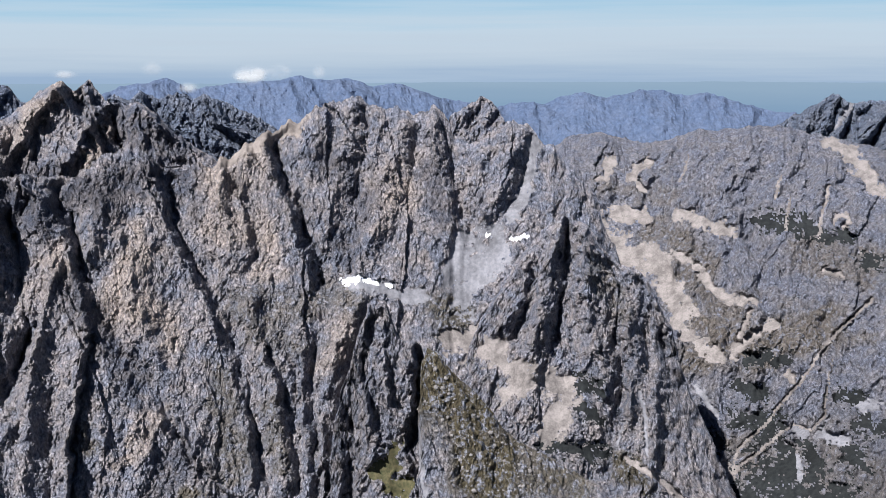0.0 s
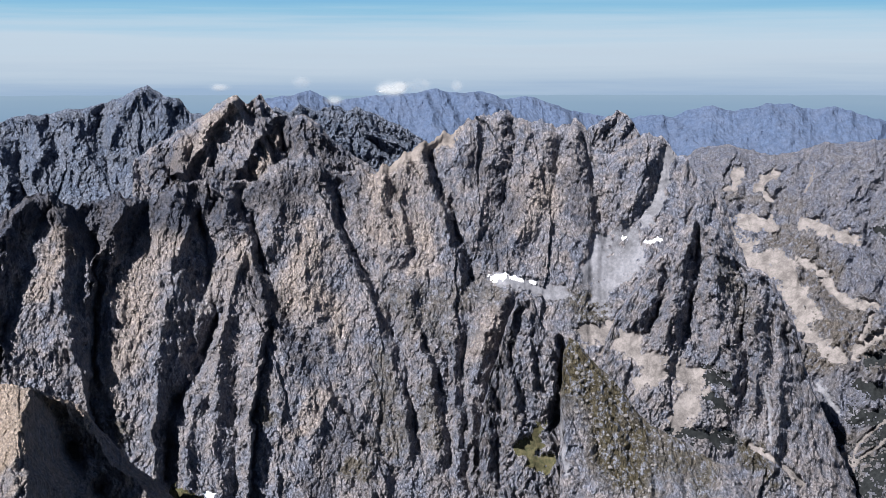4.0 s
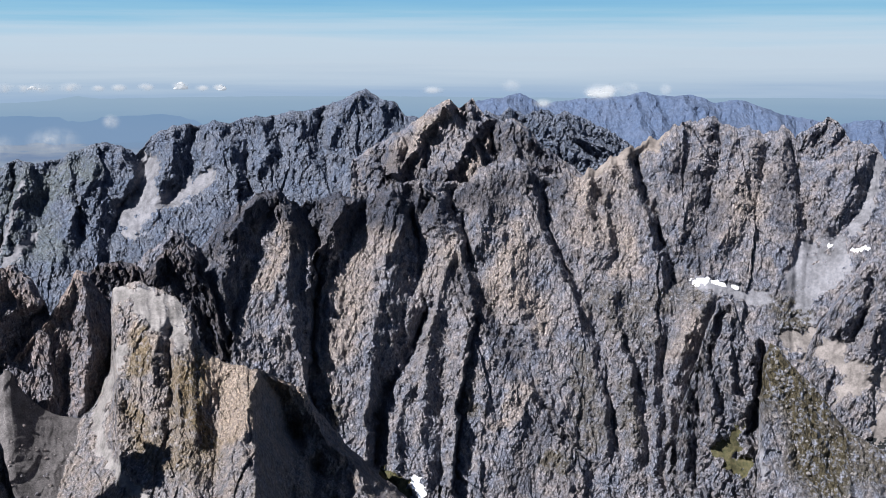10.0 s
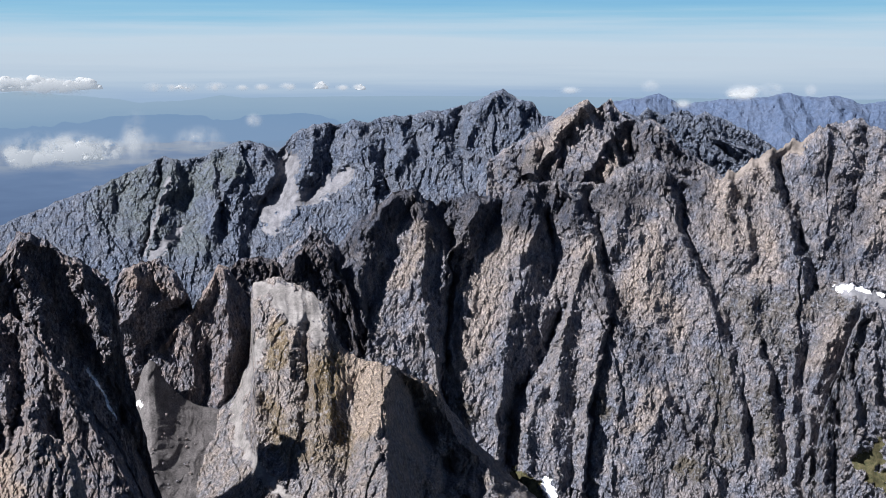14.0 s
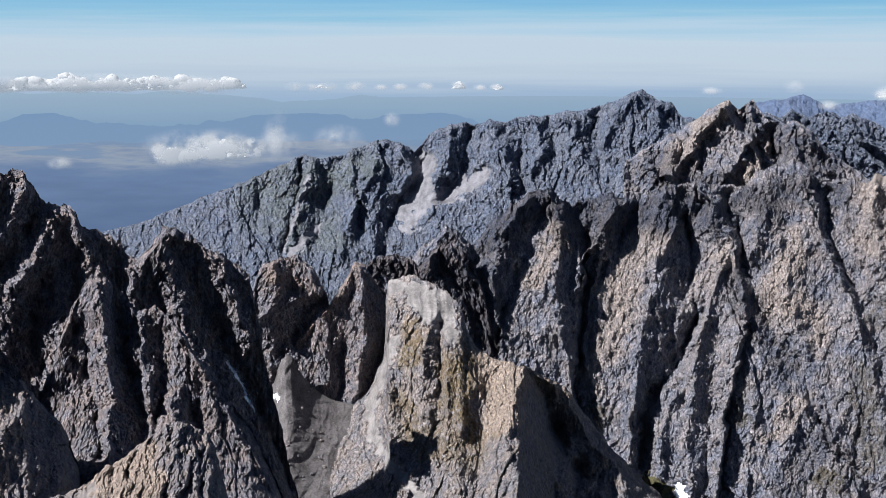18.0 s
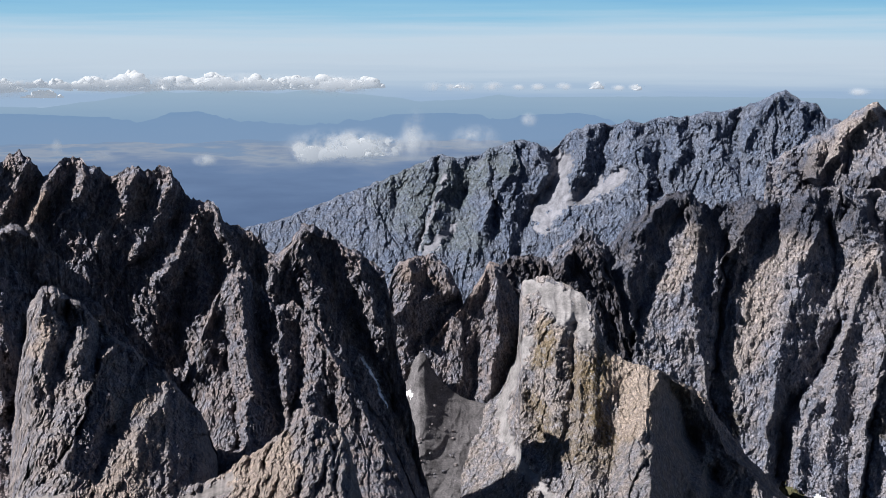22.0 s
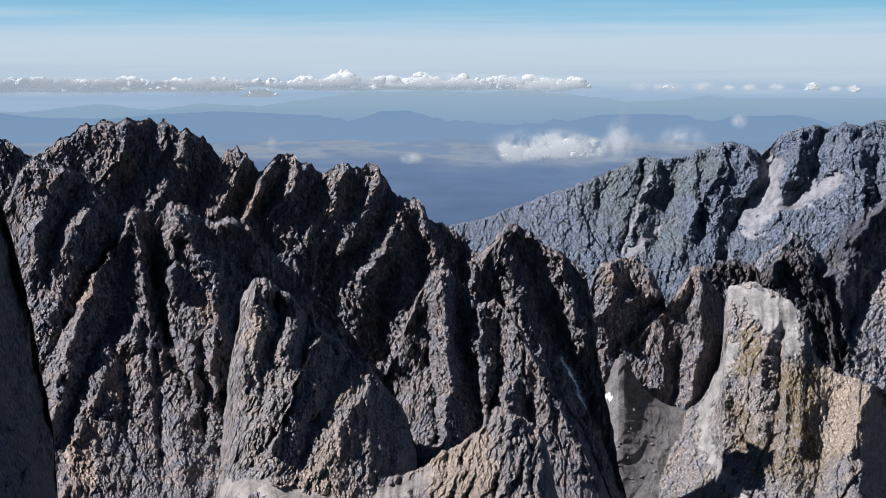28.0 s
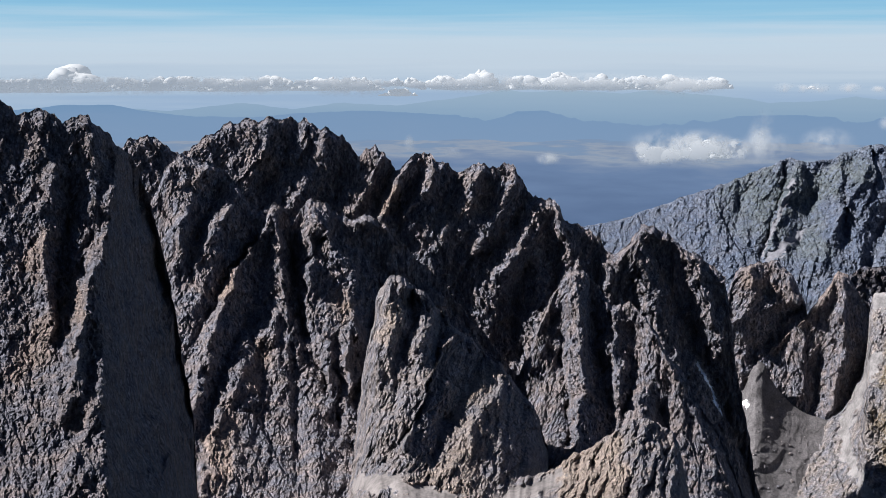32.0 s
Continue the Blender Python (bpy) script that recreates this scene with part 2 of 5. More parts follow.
def slabs(x, y, seed, rise=0.8):
    """Tilted planes with broken edges: each climbs to its right edge and ends in a step. Also tells which plane a point lies on."""
    xi, yi = np.floor(x), np.floor(y)
    best = np.full(x.shape, 9.0, np.float32)
    out, who = np.zeros(x.shape, np.float32), np.zeros(x.shape, np.int64)
    for i in (-1, 0, 1):
        for j in (-1, 0, 1):
            cx, cy = xi + i, yi + j
            h = PERM[PERM[(cx.astype(np.int32) + int(seed * 37)) & 255] + (cy.astype(np.int32) & 255)]
            h2, h3, h4 = PERM[h + 71], PERM[h + 133], PERM[h + 29]
            dx = (x - cx - 0.02 - 0.96 * h / 255.0).astype(np.float32)
            dy = (y - cy - 0.02 - 0.96 * h2 / 255.0).astype(np.float32)
            dist = np.abs(dx) + np.abs(dy) * 0.9 + 0.15 * np.abs(dx + dy)
            near = dist < best
            out = np.where(near, 0.35 * h3 / 255.0 + rise * (0.35 + 0.9 * h4 / 255.0) * dx + 0.45 * GY[h3] * dy, out)
            who = np.where(near, (cx.astype(np.int64) + 500) * 2000 + cy.astype(np.int64) + 500, who)
            best = np.minimum(best, dist)
    return out, who


def teeth(x, y, seed, peak=0.70):
    """A row of sharp ribs, each with a long left flank and a steep right one, of uneven height; about 0 to 1."""
    i = np.floor(x)
    f = (x - i).astype(np.float32)
    tall = 0.45 + 0.55 * PERM[(i.astype(np.int32) + int(seed * 53)) & 255] / 255.0 + 0.75 * perlin(i * 3.37 + seed, y)
    return np.minimum(f / peak, (1 - f) / (1 - peak)) * np.clip(tall, 0.0, 1.2)


def ridged(x, y, stretch, octaves, gain=0.6):
    """Steep ribs that split into ever smaller ones: long down the slope when large, blocky when small; about 0 to 1."""
    total, a, top, w = 0, 1.0, 0.0, 1.0
    for k in range(octaves):
        f = 2.03 ** k
        u, v = x * f + 13.7 * k, y * f / stretch ** max(0.0, 1 - 0.25 * k) + 3.9 * k
        n = 1 - np.abs(perlin(u, v)) * 2.0
        if k < 4:
            n = 1 - np.abs(perlin(u - 0.3 * n, v)) * 2.0
        total, top = total + a * w * n, top + a
        w = np.clip(0.6 + 0.6 * n, 0.35, 1.2)
        a *= gain
    return total / top


def along(pts, x):
    p = np.array(pts, float)
    return np.interp(x, p[:, 0], p[:, 1])


def stroke(az, el, line, width, warp=0.0, seed=0.0):
    """Signed distance across a bent line, in widths (positive to its right going down), and how far along it lies."""
    if warp:
        az = az + warp * width * 2.2 * fbm(az / width / 1.6 + seed, el / width / 1.6, 3)
        el = el + warp * width * 2.2 * fbm(az / width / 1.6 + seed + 40, el / width / 1.6 + 7, 3)
    best = np.full(az.shape, 1e9)
    side = np.zeros(az.shape)
    for (x0, y0), (x1, y1) in zip(line, line[1:]):
        dx, dy = x1 - x0, y1 - y0
        h = np.clip(((az - x0) * dx + (el - y0) * dy) / (dx * dx + dy * dy + 1e-9), 0, 1)
        ex, ey = az - x0 - h * dx, el - y0 - h * dy
        d = np.hypot(ex, ey)
        near = d < best
        best = np.where(near, d, best)
        side = np.where(near, np.sign(ex * -dy + ey * dx), side)
    return best / width, side


SPINES, CLEFTS = {}, {}


def spine(host, lines):
    """Edges of ribs on a mountain: (line of bearing and height angle, how bold)."""
    SPINES.setdefault(host, []).extend(lines)


def cleft(host, lines):
    """Floors of gullies on a mountain: (line of bearing and height angle, how deep)."""
    CLEFTS.setdefault(host, []).extend(lines)


def nearest(az, el, lines):
    """How far the nearest of the lines is, and the blended boldness of those around."""
    best, total, weight = np.full(az.shape, 9.0), 0.0, 0.0
    for line, bold in lines:
        q, _ = stroke(az, el * 0.75, [(x, y * 0.75) for x, y in line], 1.0)
        w = 1.0 / (q * q + 0.01) ** 2
        total, weight = total + bold * w, weight + w
        best = np.minimum(best, q)
    return best, total / weight


def skeleton(az, el, host, seed):
    """Planes that climb from each gully to the edge of the next rib: 1 on a rib, -1 in a gully."""
    ax = az + 0.26 * fbm(az / 0.9 + seed, el / 1.2 + seed, 6, 0.62)
    ay = el + 0.26 * fbm(az / 0.9 + seed + 31, el / 1.2 + seed, 6, 0.62)
    up, high = nearest(ax, ay, SPINES[host])
    down, low = nearest(ax, ay, CLEFTS[host])
    bold = 0.85 + 0.9 * fbm(az / 1.3 + seed + 70, el / 1.7 + seed, 3)
    return (high * down - low * up) / (up + down + 1e-4) * np.clip(bold, 0.25, 1.3)


def grid_object(name, P, keep, mat, cover=None, smooth=True):
    """A mesh from those quads of the grid of points P (rows, columns, 3) that keep marks."""
    nr, nc = P.shape[:2]
    r, c = np.nonzero(keep)
    a = r * nc + c
    quads = np.stack([a, a + nc, a + nc + 1, a + 1], 1)
    used, inv = np.unique(quads, return_inverse=True)
    co = P.reshape(-1, 3)[used]
    me = bpy.data.meshes.new(name)
    me.vertices.add(len(co))
    me.vertices.foreach_set("co", co.astype(np.float32).ravel())
    n = len(quads)
    me.loops.add(n * 4)
    me.loops.foreach_set("vertex_index", inv.astype(np.int32).ravel())
    me.polygons.add(n)
    me.polygons.foreach_set("loop_start", np.arange(n, dtype=np.int32) * 4)
    me.polygons.foreach_set("use_smooth", np.full(n, smooth))
    if cover is not None:
        at = me.attributes.new("cover", "FLOAT_COLOR", "POINT")
        at.data.foreach_set("color", cover.reshape(-1, 4)[used].astype(np.float32).ravel())
    me.materials.append(mat)
    me.update(calc_edges=True)
    me.validate()
    return new(name, me)


FLOOR = -460.0
PATCH = {}


def islands(zone):
    """A number for each connected patch of equal values in the grid."""
    turn = np.ones(zone.shape, bool)
    turn[:, 1:] = zone[:, 1:] != zone[:, :-1]
    run = np.cumsum(turn.ravel()).reshape(zone.shape) - 1
    same = zone[1:] == zone[:-1]
    pairs = np.unique(np.stack([run[:-1][same], run[1:][same]], 1), axis=0)
    root = list(range(int(run.max()) + 1))

    def find(i):
        while root[i] != i:
            root[i] = root[root[i]]
            i = root[i]
        return i
    for a, b in pairs.tolist():
        a, b = find(a), find(b)
        if a != b:
            root[max(a, b)] = min(a, b)
    return np.array([find(i) for i in range(len(root))])[run]


def massif(name, mat, crest, far, near, foot, label, seed, step=0.06, jag=0.10, rib=2.2, stretch=3.0, lean=0.0, relief=26.0,
           detail=6, gullies=(), ribs=(), turf=(), lichen=(), dark_marks=(), pieces=(), back=160.0, bow=1.0, category="mountain", soft=False, tuck=0.45, kind="", wobble=0.10, fall=1.15, slab=1.0, bones="", bold=1.0):
    """One mountain: a crest line (bearing, height angle in degrees), its distance and that of its foot in metres
    (bearing, metres), a steep broken face between them and a slope behind. gullies and ribs: (line, width in degrees,
    metres). turf, lichen and marks of darker rock: (line, width, strength).
    pieces: (name, material, ((line, width), ...), label, category) that lie on it."""
    a0, a1 = crest[0][0], crest[-1][0]
    az = np.arange(a0, a1, step)
    crest_el = along(crest, az)
    zero = np.zeros_like(az)
    crest_el = crest_el + jag * (crags(az / 0.9 + seed, zero + seed, 4) - 0.45) * 2.2 + jag * 0.5 * fbm(az / 0.25 + seed, zero, 3)
    foot_el = along(foot, az)
    depth = float(np.max(crest_el - foot_el))
    rows = int(depth / step)
    v = np.linspace(0, 1, rows)[:, None]
    el = crest_el[None] + (foot_el - crest_el)[None] * v
    azg = np.broadcast_to(az[None], el.shape)
    rc, rn = along(far, az)[None], along(near, az)[None]
    r = rc + (rn - rc) * v ** bow
    d = np.zeros(el.shape)
    rugged = 0.35 * (crags(azg * 1.6 + seed, el * 0.8 + seed, 4, 0.65) - 0.42)
    wx = azg + 0.06 * rib * fbm(azg / rib + seed, el / rib / 1.6, 4) + 0.6 * rib * fbm(azg / rib / 4 + seed, el / rib / 5, 2)
    wy = el + 0.10 * rib * fbm(azg / rib + seed + 50, el / rib, 4)
    s = wx + lean * wy
    s2 = wx - (lean + 0.5) * wy * 0.8
    plane, patch = slabs(s / rib * 0.8 + seed, wy / (rib * stretch) * 0.9 + seed, seed)
    uneven = np.clip(0.75 + 1.3 * fbm(azg / rib / 2.2 + seed + 9, el / rib / 2.6, 2), 0.25, 1.4)
    d += relief * 0.40 * slab * plane * uneven
    # ribs with sharp edges, smaller ones on the flanks of the larger
    gap, k = rib, 0
    while k < 5 and gap > 0.14:
        if not (bones and k == 0):
            long = gap * (1.5 + (stretch - 1.0) * 0.62 ** k)
            skew, fork = ((0.0, 0.5), (0.45, -0.25), (-0.4, 0.3), (0.5, -0.6), (-0.7, 0.4))[k]
            bend = 0.6 * gap * fbm(azg / gap / 2.2 + seed * 1.7 + 11 * k, el / gap / 2.6 + k, 5, 0.6)
            one = teeth((wx + bend + (lean + skew) * wy) / gap + 5.3 * k + seed, wy / long + seed, seed + 3 * k)
            two = teeth((wx + bend * 1.3 + (lean + fork) * wy) / gap * 0.83 + 2.9 * k - seed, wy / long * 0.9 + seed + 7, seed + 3 * k + 1)
            d += relief * (1.0, 0.42, 0.4, 0.4, 0.4)[k] * gap / rib * (np.maximum(one, two) - 0.4) * (uneven if k % 2 else 1.55 - 0.7 * uneven)
        gap, k = gap / 2.05, k + 1
    # broken planes, blocks and chips
    crisp = 1.25 if mat in (ROCK_NEAR, ROCK_FRONT_SHADE, ROCK_BROWN) else 1.0
    for k, gap in enumerate((0.8, 0.42, 0.22, 0.12)):
        if gap < rib * 0.7 and slab:
            bx, by = (azg + 0.15 * gap * fbm(azg / gap, el / gap + k, 3) + (0.35 - 0.75 * (k % 2)) * wy, wy)
            d += relief * crisp * (0.32, 0.42, 0.7, 1.05)[k] * gap / rib * slabs(bx / gap + seed, by / gap * 0.6 + seed * 2, seed + 4 + k)[0]
    d += relief * 0.14 * (ridged(s / rib * 3.0 + seed * 3.1, wy / rib * 3.0 + seed, 1.6, 6, 0.7) - 0.5)
    base = relief * bold * skeleton(azg, el, bones, seed) if bones else np.zeros(el.shape)
    for k, (line, width, metres) in enumerate(gullies):
        q, side = stroke(azg, el, line, width, 0.26, seed + k)
        q = np.maximum(q + rugged, 0)
        base -= metres * np.where(side < 0, np.clip(1 - q * 1.7, 0, 1) ** 0.9, np.clip(1 - q * 0.62, 0, 1) ** 1.4)
    for k, (line, width, metres) in enumerate(ribs):
        q, side = stroke(azg, el, line, width, 0.26, seed + k + 20)
        q = np.maximum(q + rugged, 0)
        base += metres * np.where(side > 0, np.clip(1 - q * 1.5, 0, 1), np.clip(1 - q * 0.55, 0, 1) ** 1.3)
    cover = np.zeros((*el.shape, 4))
    for ch, marks in ((0, turf), (1, lichen), (2, dark_marks)):
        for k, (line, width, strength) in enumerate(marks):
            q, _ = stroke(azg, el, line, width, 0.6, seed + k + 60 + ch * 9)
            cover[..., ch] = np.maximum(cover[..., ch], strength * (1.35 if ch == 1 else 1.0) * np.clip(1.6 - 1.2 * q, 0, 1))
    masks = []
    for k, (pname, pmat, lines, plabel, pcat) in enumerate(pieces):
        m = np.zeros(el.shape, bool)
        for j, (line, width) in enumerate(lines):
            q, _ = stroke(azg, el, line, width, 0.55, seed + 100 + k * 7 + j)
            core = q
            ragged = 1.3 if pcat == "shrubs" else 0.25 if pcat == "snow" else 0.2 if pcat == "slope" else min(0.5, 0.2 + width * 0.5)
            q = q + ragged * fbm(azg * 2.6 + seed, el * 3.4 + k, 6, 0.78)
            m |= q < 0.95
            d = np.where(core < 1.3, d * np.clip((core - 0.75) / 0.55, 0.05, 1), d)
        masks.append(m)
    d = (d + base) * np.clip(v * 45, 0.3, 1)
    rr = r - d
    azw = azg + wobble * (fbm(el * 0.9 + seed, azg * 0.15, 5, 0.62) - 0.5 * fbm(el * 2.1, azg * 0.4 + seed, 4, 0.62))
    sin, cos, tan = np.sin(np.radians(azw)), np.cos(np.radians(azw)), np.tan(np.radians(el))
    P = np.stack([rr * sin, rr * cos, rr * tan], -1)
    # the slope behind the crest
    nb = 16
    t = (np.linspace(0, 1, nb + 1)[1:] ** 1.5)[:, None]
    top = P[0]
    rb = rr[0][None] + back * t
    zb = top[:, 2][None] - back * fall * t + back * 0.16 * (crags(azg[:1] / 1.5 + seed + 0 * t, t * 4, 4) - 0.4) * np.clip(t * 4, 0, 1)
    B = np.stack([rb * sin[:1], rb * cos[:1], zb], -1)[::-1]
    # the skirt that reaches down to the valley
    ns = 6
    t = np.linspace(0, 1, ns + 1)[1:][:, None]
    low = P[-1]
    zs = low[:, 2][None] + (FLOOR - 15 - low[:, 2][None]) * t
    sin1, cos1 = sin[-1:], cos[-1:]
    rs = np.maximum(rr[-1][None] - np.abs(zs - low[:, 2][None]) * tuck + 10 * fbm(azg[:1] / 1.5 + seed + 0 * t, t * 3, 3) * np.clip(t * 3, 0, 1), 40)
    S = np.stack([rs * sin1, rs * cos1, zs], -1)
    allp = np.concatenate([B, P, S])
    cov = np.concatenate([np.zeros((nb, len(az), 4)), cover, np.zeros((ns, len(az), 4))])
    cov[..., 3] = 1
    keep = np.ones((allp.shape[0] - 1, allp.shape[1] - 1), bool)
    for (pname, pmat, lines, plabel, pcat), m in zip(pieces, masks):
        full = np.zeros(allp.shape[:2], bool)
        full[nb:nb + rows] = m
        k = full[:-1, :-1] & keep
        if k.any():
            tagged(grid_object(pname, allp, k, pmat), plabel, pcat, kind="" if pcat == "snow" else "stuff")
            keep &= ~k
    PATCH[label] = (P, azg, el)
    if kind:
        return tagged(grid_object(name, allp, keep, mat, cov, soft), label, category, kind=kind)
    ob = new(name)
    mid = len(az) // 2
    ob.matrix_world = Matrix.Translation(P[-1, mid].tolist())
    tagged(ob, label, category)

    def piece(pname, k, plabel="", pkind=""):
        part = grid_object(pname, allp, k, mat, cov, soft)
        part.parent = ob
        part.matrix_parent_inverse = ob.matrix_world.inverted()
        tagged(part, plabel, kind=pkind)
    zone = np.full(keep.shape, -1)
    zone[nb:nb + rows - 1] = patch[:-1, :-1]
    zone[:nb] = -2
    zone[nb + rows - 1:] = -3
    zone[~keep] = -9
    parts = islands(zone)
    ids, count = np.unique(parts[zone >= 0], return_counts=True)
    rest = np.isin(parts, ids[count < 260]) | (zone == -1)
    for i in ids[count >= 260]:
        piece("rock_slab", parts == i)
    for k, pname, plabel, pkind in ((rest, "rock_face", "broken rock between the slabs", "stuff"), (zone == -2, "back_slope", "slope behind the crest", ""), (zone == -3, "foot", "", "")):
        if k.any():
            piece(pname, k, plabel, pkind)
    return ob


# ---- the rib edges and gullies of each mountain ----
spine("wall", [([(-23.7, -5.81), (-22.84, -7.64), (-22.86, -8.42), (-23.03, -10.23), (-22.94, -11.78), (-22.59, -13.86), (-22.3, -15.15), (-21.86, -16.96), (-21.1, -18.76)], 1), ([(-24.34, -6.06), (-25.67, -8.09), (-26.12, -10.13), (-25.69, -12.71)], 1), ([(-18.38, -5.88), (-17.79, -7.45), (-18.23, -9.01), (-18.78, -10.84), (-19.13, -12.91), (-19.38, -15.49), (-19.47, -18.05), (-19.22, -19.58)], 1), ([(-20.09, -6.25), (-20.89, -7.67), (-21.7, -8.96), (-22.13, -10.77)], 1), ([(-16.67, -4.85), (-16.42, -6.15), (-15.9, -7.2), (-15.16, -8.38), (-14.69, -10.08), (-14.31, -11.78), (-14.72, -13.48), (-15.07, -15.29), (-15.27, -17.61), (-15.35, -19.9)], 1), ([(-15.24, -8.25), (-16.05, -10.86), (-16.46, -13.47), (-16.75, -16.06), (-16.77, -18.87)], 0.6), ([(-11.95, -4.33), (-11.55, -6.15), (-11.33, -7.72), (-10.74, -8.76), (-9.93, -10.32), (-9.38, -11.87), (-8.63, -13.94), (-8.12, -15.99), (-7.95, -18.02)], 0.6), ([(-12.99, -8.25), (-12.45, -10.34), (-12.04, -12.17), (-11.22, -14.24), (-10.4, -16.29), (-9.02, -18.31)], 0.52)])
spine("wall", [([(-14.18, -5.11), (-13.78, -7.73), (-14.18, -8.77)], 0.7), ([(-9.2, -5.35), (-8.91, -7.69), (-8.48, -9.77), (-7.66, -11.84), (-7.15, -13.64), (-6.73, -15.94), (-6.47, -17.97)], 0.8), ([(-8.3, -4.82), (-8.21, -7.16), (-8.03, -8.72)], 0.51), ([(-7.27, -4.43), (-6.66, -6.36), (-6.17, -7.65), (-5.75, -9.2), (-5.46, -10.23)], 0.8)])
spine("wall", [([(-3.61, -2.72), (-3.94, -4.52), (-4.4, -6.32), (-4.86, -8.14)], 0.55), ([(-5.22, -4.02), (-5.7, -5.57), (-5.28, -7.12)], 0.44), ([(-1.57, -3.84), (-2.37, -6.03), (-2.94, -8.09), (-3.4, -9.78)], 0.55), ([(-0.69, -3.96), (-0.13, -5.72), (0.38, -7.48), (0.22, -8.5)], 0.55), ([(2.96, -3.94), (2.67, -5.39), (2.24, -6.66)], 0.55), ([(1.43, -4.92), (1.25, -6.44), (1.66, -7.43)], 0.55), ([(-2.59, -3.22), (-2.78, -5.01)], 0.44), ([(-3.5, -10.94), (-4.36, -12.77), (-4.9, -14.85), (-5.1, -17.4), (-4.83, -19.65)], 0.75)])
spine("wall", [([(-5.83, -11.27), (-5.9, -13.86), (-5.71, -16.41), (-5.51, -19.19)], 0.49), ([(-11.62, -15.54), (-12.42, -17.35), (-12.95, -19.64)], 0.49), ([(-14.05, -14), (-13.77, -16.59), (-14.04, -19.39)], 0.42), ([(-10, -15.26), (-10.11, -17.57), (-9.68, -19.84)], 0.49), ([(-2.93, -12.72), (-3.37, -15.29), (-3.56, -17.83)], 0.49), ([(-17.55, -15.27), (-18.11, -17.06), (-17.86, -19.36)], 0.63)])
cleft("wall", [([(-22.16, -6.36), (-21.64, -8.44), (-21.74, -10.78), (-21.99, -12.84), (-22.14, -15.16), (-21.6, -16.97), (-20.7, -19.03)], 1.5), ([(-23.45, -6.33), (-24.28, -8.38), (-25.11, -10.68), (-25.82, -12.7), (-26.25, -14.21)], 0.8), ([(-17.59, -5.62), (-17.16, -7.72), (-16.91, -9.55), (-16.58, -11.38), (-17.21, -13.46), (-18.3, -15.26), (-18.86, -16.53), (-19.04, -18.57)], 1.6), ([(-19.3, -6.13), (-20.12, -8.21), (-20.93, -9.76), (-21.49, -11.82), (-21.67, -13.89)], 0.8), ([(-15.62, -5.37), (-15.05, -7.46), (-14.42, -9.56), (-13.99, -10.48)], 1), ([(-14.18, -11.92), (-14.42, -13.22), (-14.85, -15.3), (-15.05, -17.35), (-15.14, -19.9)], 0.56), ([(-13.99, -10.48), (-13.24, -12.17), (-12.3, -13.47), (-11.27, -15.28), (-10.25, -17.06), (-8.61, -18.8), (-8.05, -20.05)], 0.56), ([(-16.68, -5.89), (-16.96, -8.24), (-16.65, -9.81), (-16.71, -11.38)], 0.9)])
cleft("wall", [([(-11.56, -4.32), (-11.11, -5.89), (-10.93, -7.71), (-10.39, -8.89), (-9.53, -10.31), (-8.71, -11.86), (-8.34, -13.67), (-7.8, -15.46), (-7.61, -17.5)], 0.77), ([(-8.54, -6.13), (-7.78, -7.68), (-7.66, -8.98)], 0.6), ([(-7.38, -12.61), (-6.77, -13.89), (-6.32, -15.41), (-6.08, -17.45), (-5.9, -19.46)], 0.56), ([(-6.96, -4.55), (-6.3, -6.36), (-5.81, -7.64), (-5.3, -9.19), (-5.02, -10.16)], 1.1), ([(-13, -5.11), (-12.47, -6.68), (-12.73, -7.72)], 0.5)])
cleft("wall", [([(-3.22, -2.97), (-3.13, -4.25), (-3.45, -5.53), (-3.65, -7.34), (-3.92, -9.67)], 0.6), ([(-4.35, -3.24), (-4.69, -5.04), (-4.79, -5.82)], 0.36), ([(-0.94, -3.96), (-1.38, -5.75), (-1.94, -7.55), (-2.39, -9.36)], 0.42), ([(0, -3.99), (0.42, -5.96), (0.77, -7.21), (1.15, -8.09)], 0.6), ([(3.5, -4.25), (3.29, -5.87), (2.62, -7.15), (2.17, -7.92)], 0.6), ([(-2.96, -11.69), (-3.74, -13.26), (-4.21, -15.33), (-4.29, -17.87), (-3.89, -19.85)], 0.78), ([(-5.03, -11.77), (-5.38, -13.84), (-5.39, -16.4), (-5.24, -19.43)], 0.39), ([(-11.88, -16.06), (-10.92, -18.1), (-10.22, -19.86)], 0.33)])
cleft("wall", [([(-15.66, -14), (-15.89, -17.09), (-16.01, -19.89)], 0.39), ([(-7.15, -10.79), (-6.45, -12.84), (-6.01, -14.89)], 0.39)])
spine("pyramid", [([(4.85, -7.51), (4.42, -9.17), (4.18, -10.78), (3.79, -12.4), (3.53, -13.56)], 1), ([(5.91, -7.88), (5.76, -9.37), (6, -11.43), (6.55, -13.24), (6.7, -14.6)], 1), ([(7.93, -9.43), (8.71, -10.42), (9.45, -12.21), (10.22, -13.53)], 1), ([(7.65, -11.37), (7.93, -13.18), (7.76, -15.01)], 0.8), ([(3.46, -9.42), (3.02, -11.04), (2.09, -11.98)], 0.8), ([(8.77, -14.28), (8.72, -16.31), (8.66, -17.89)], 0.8)])
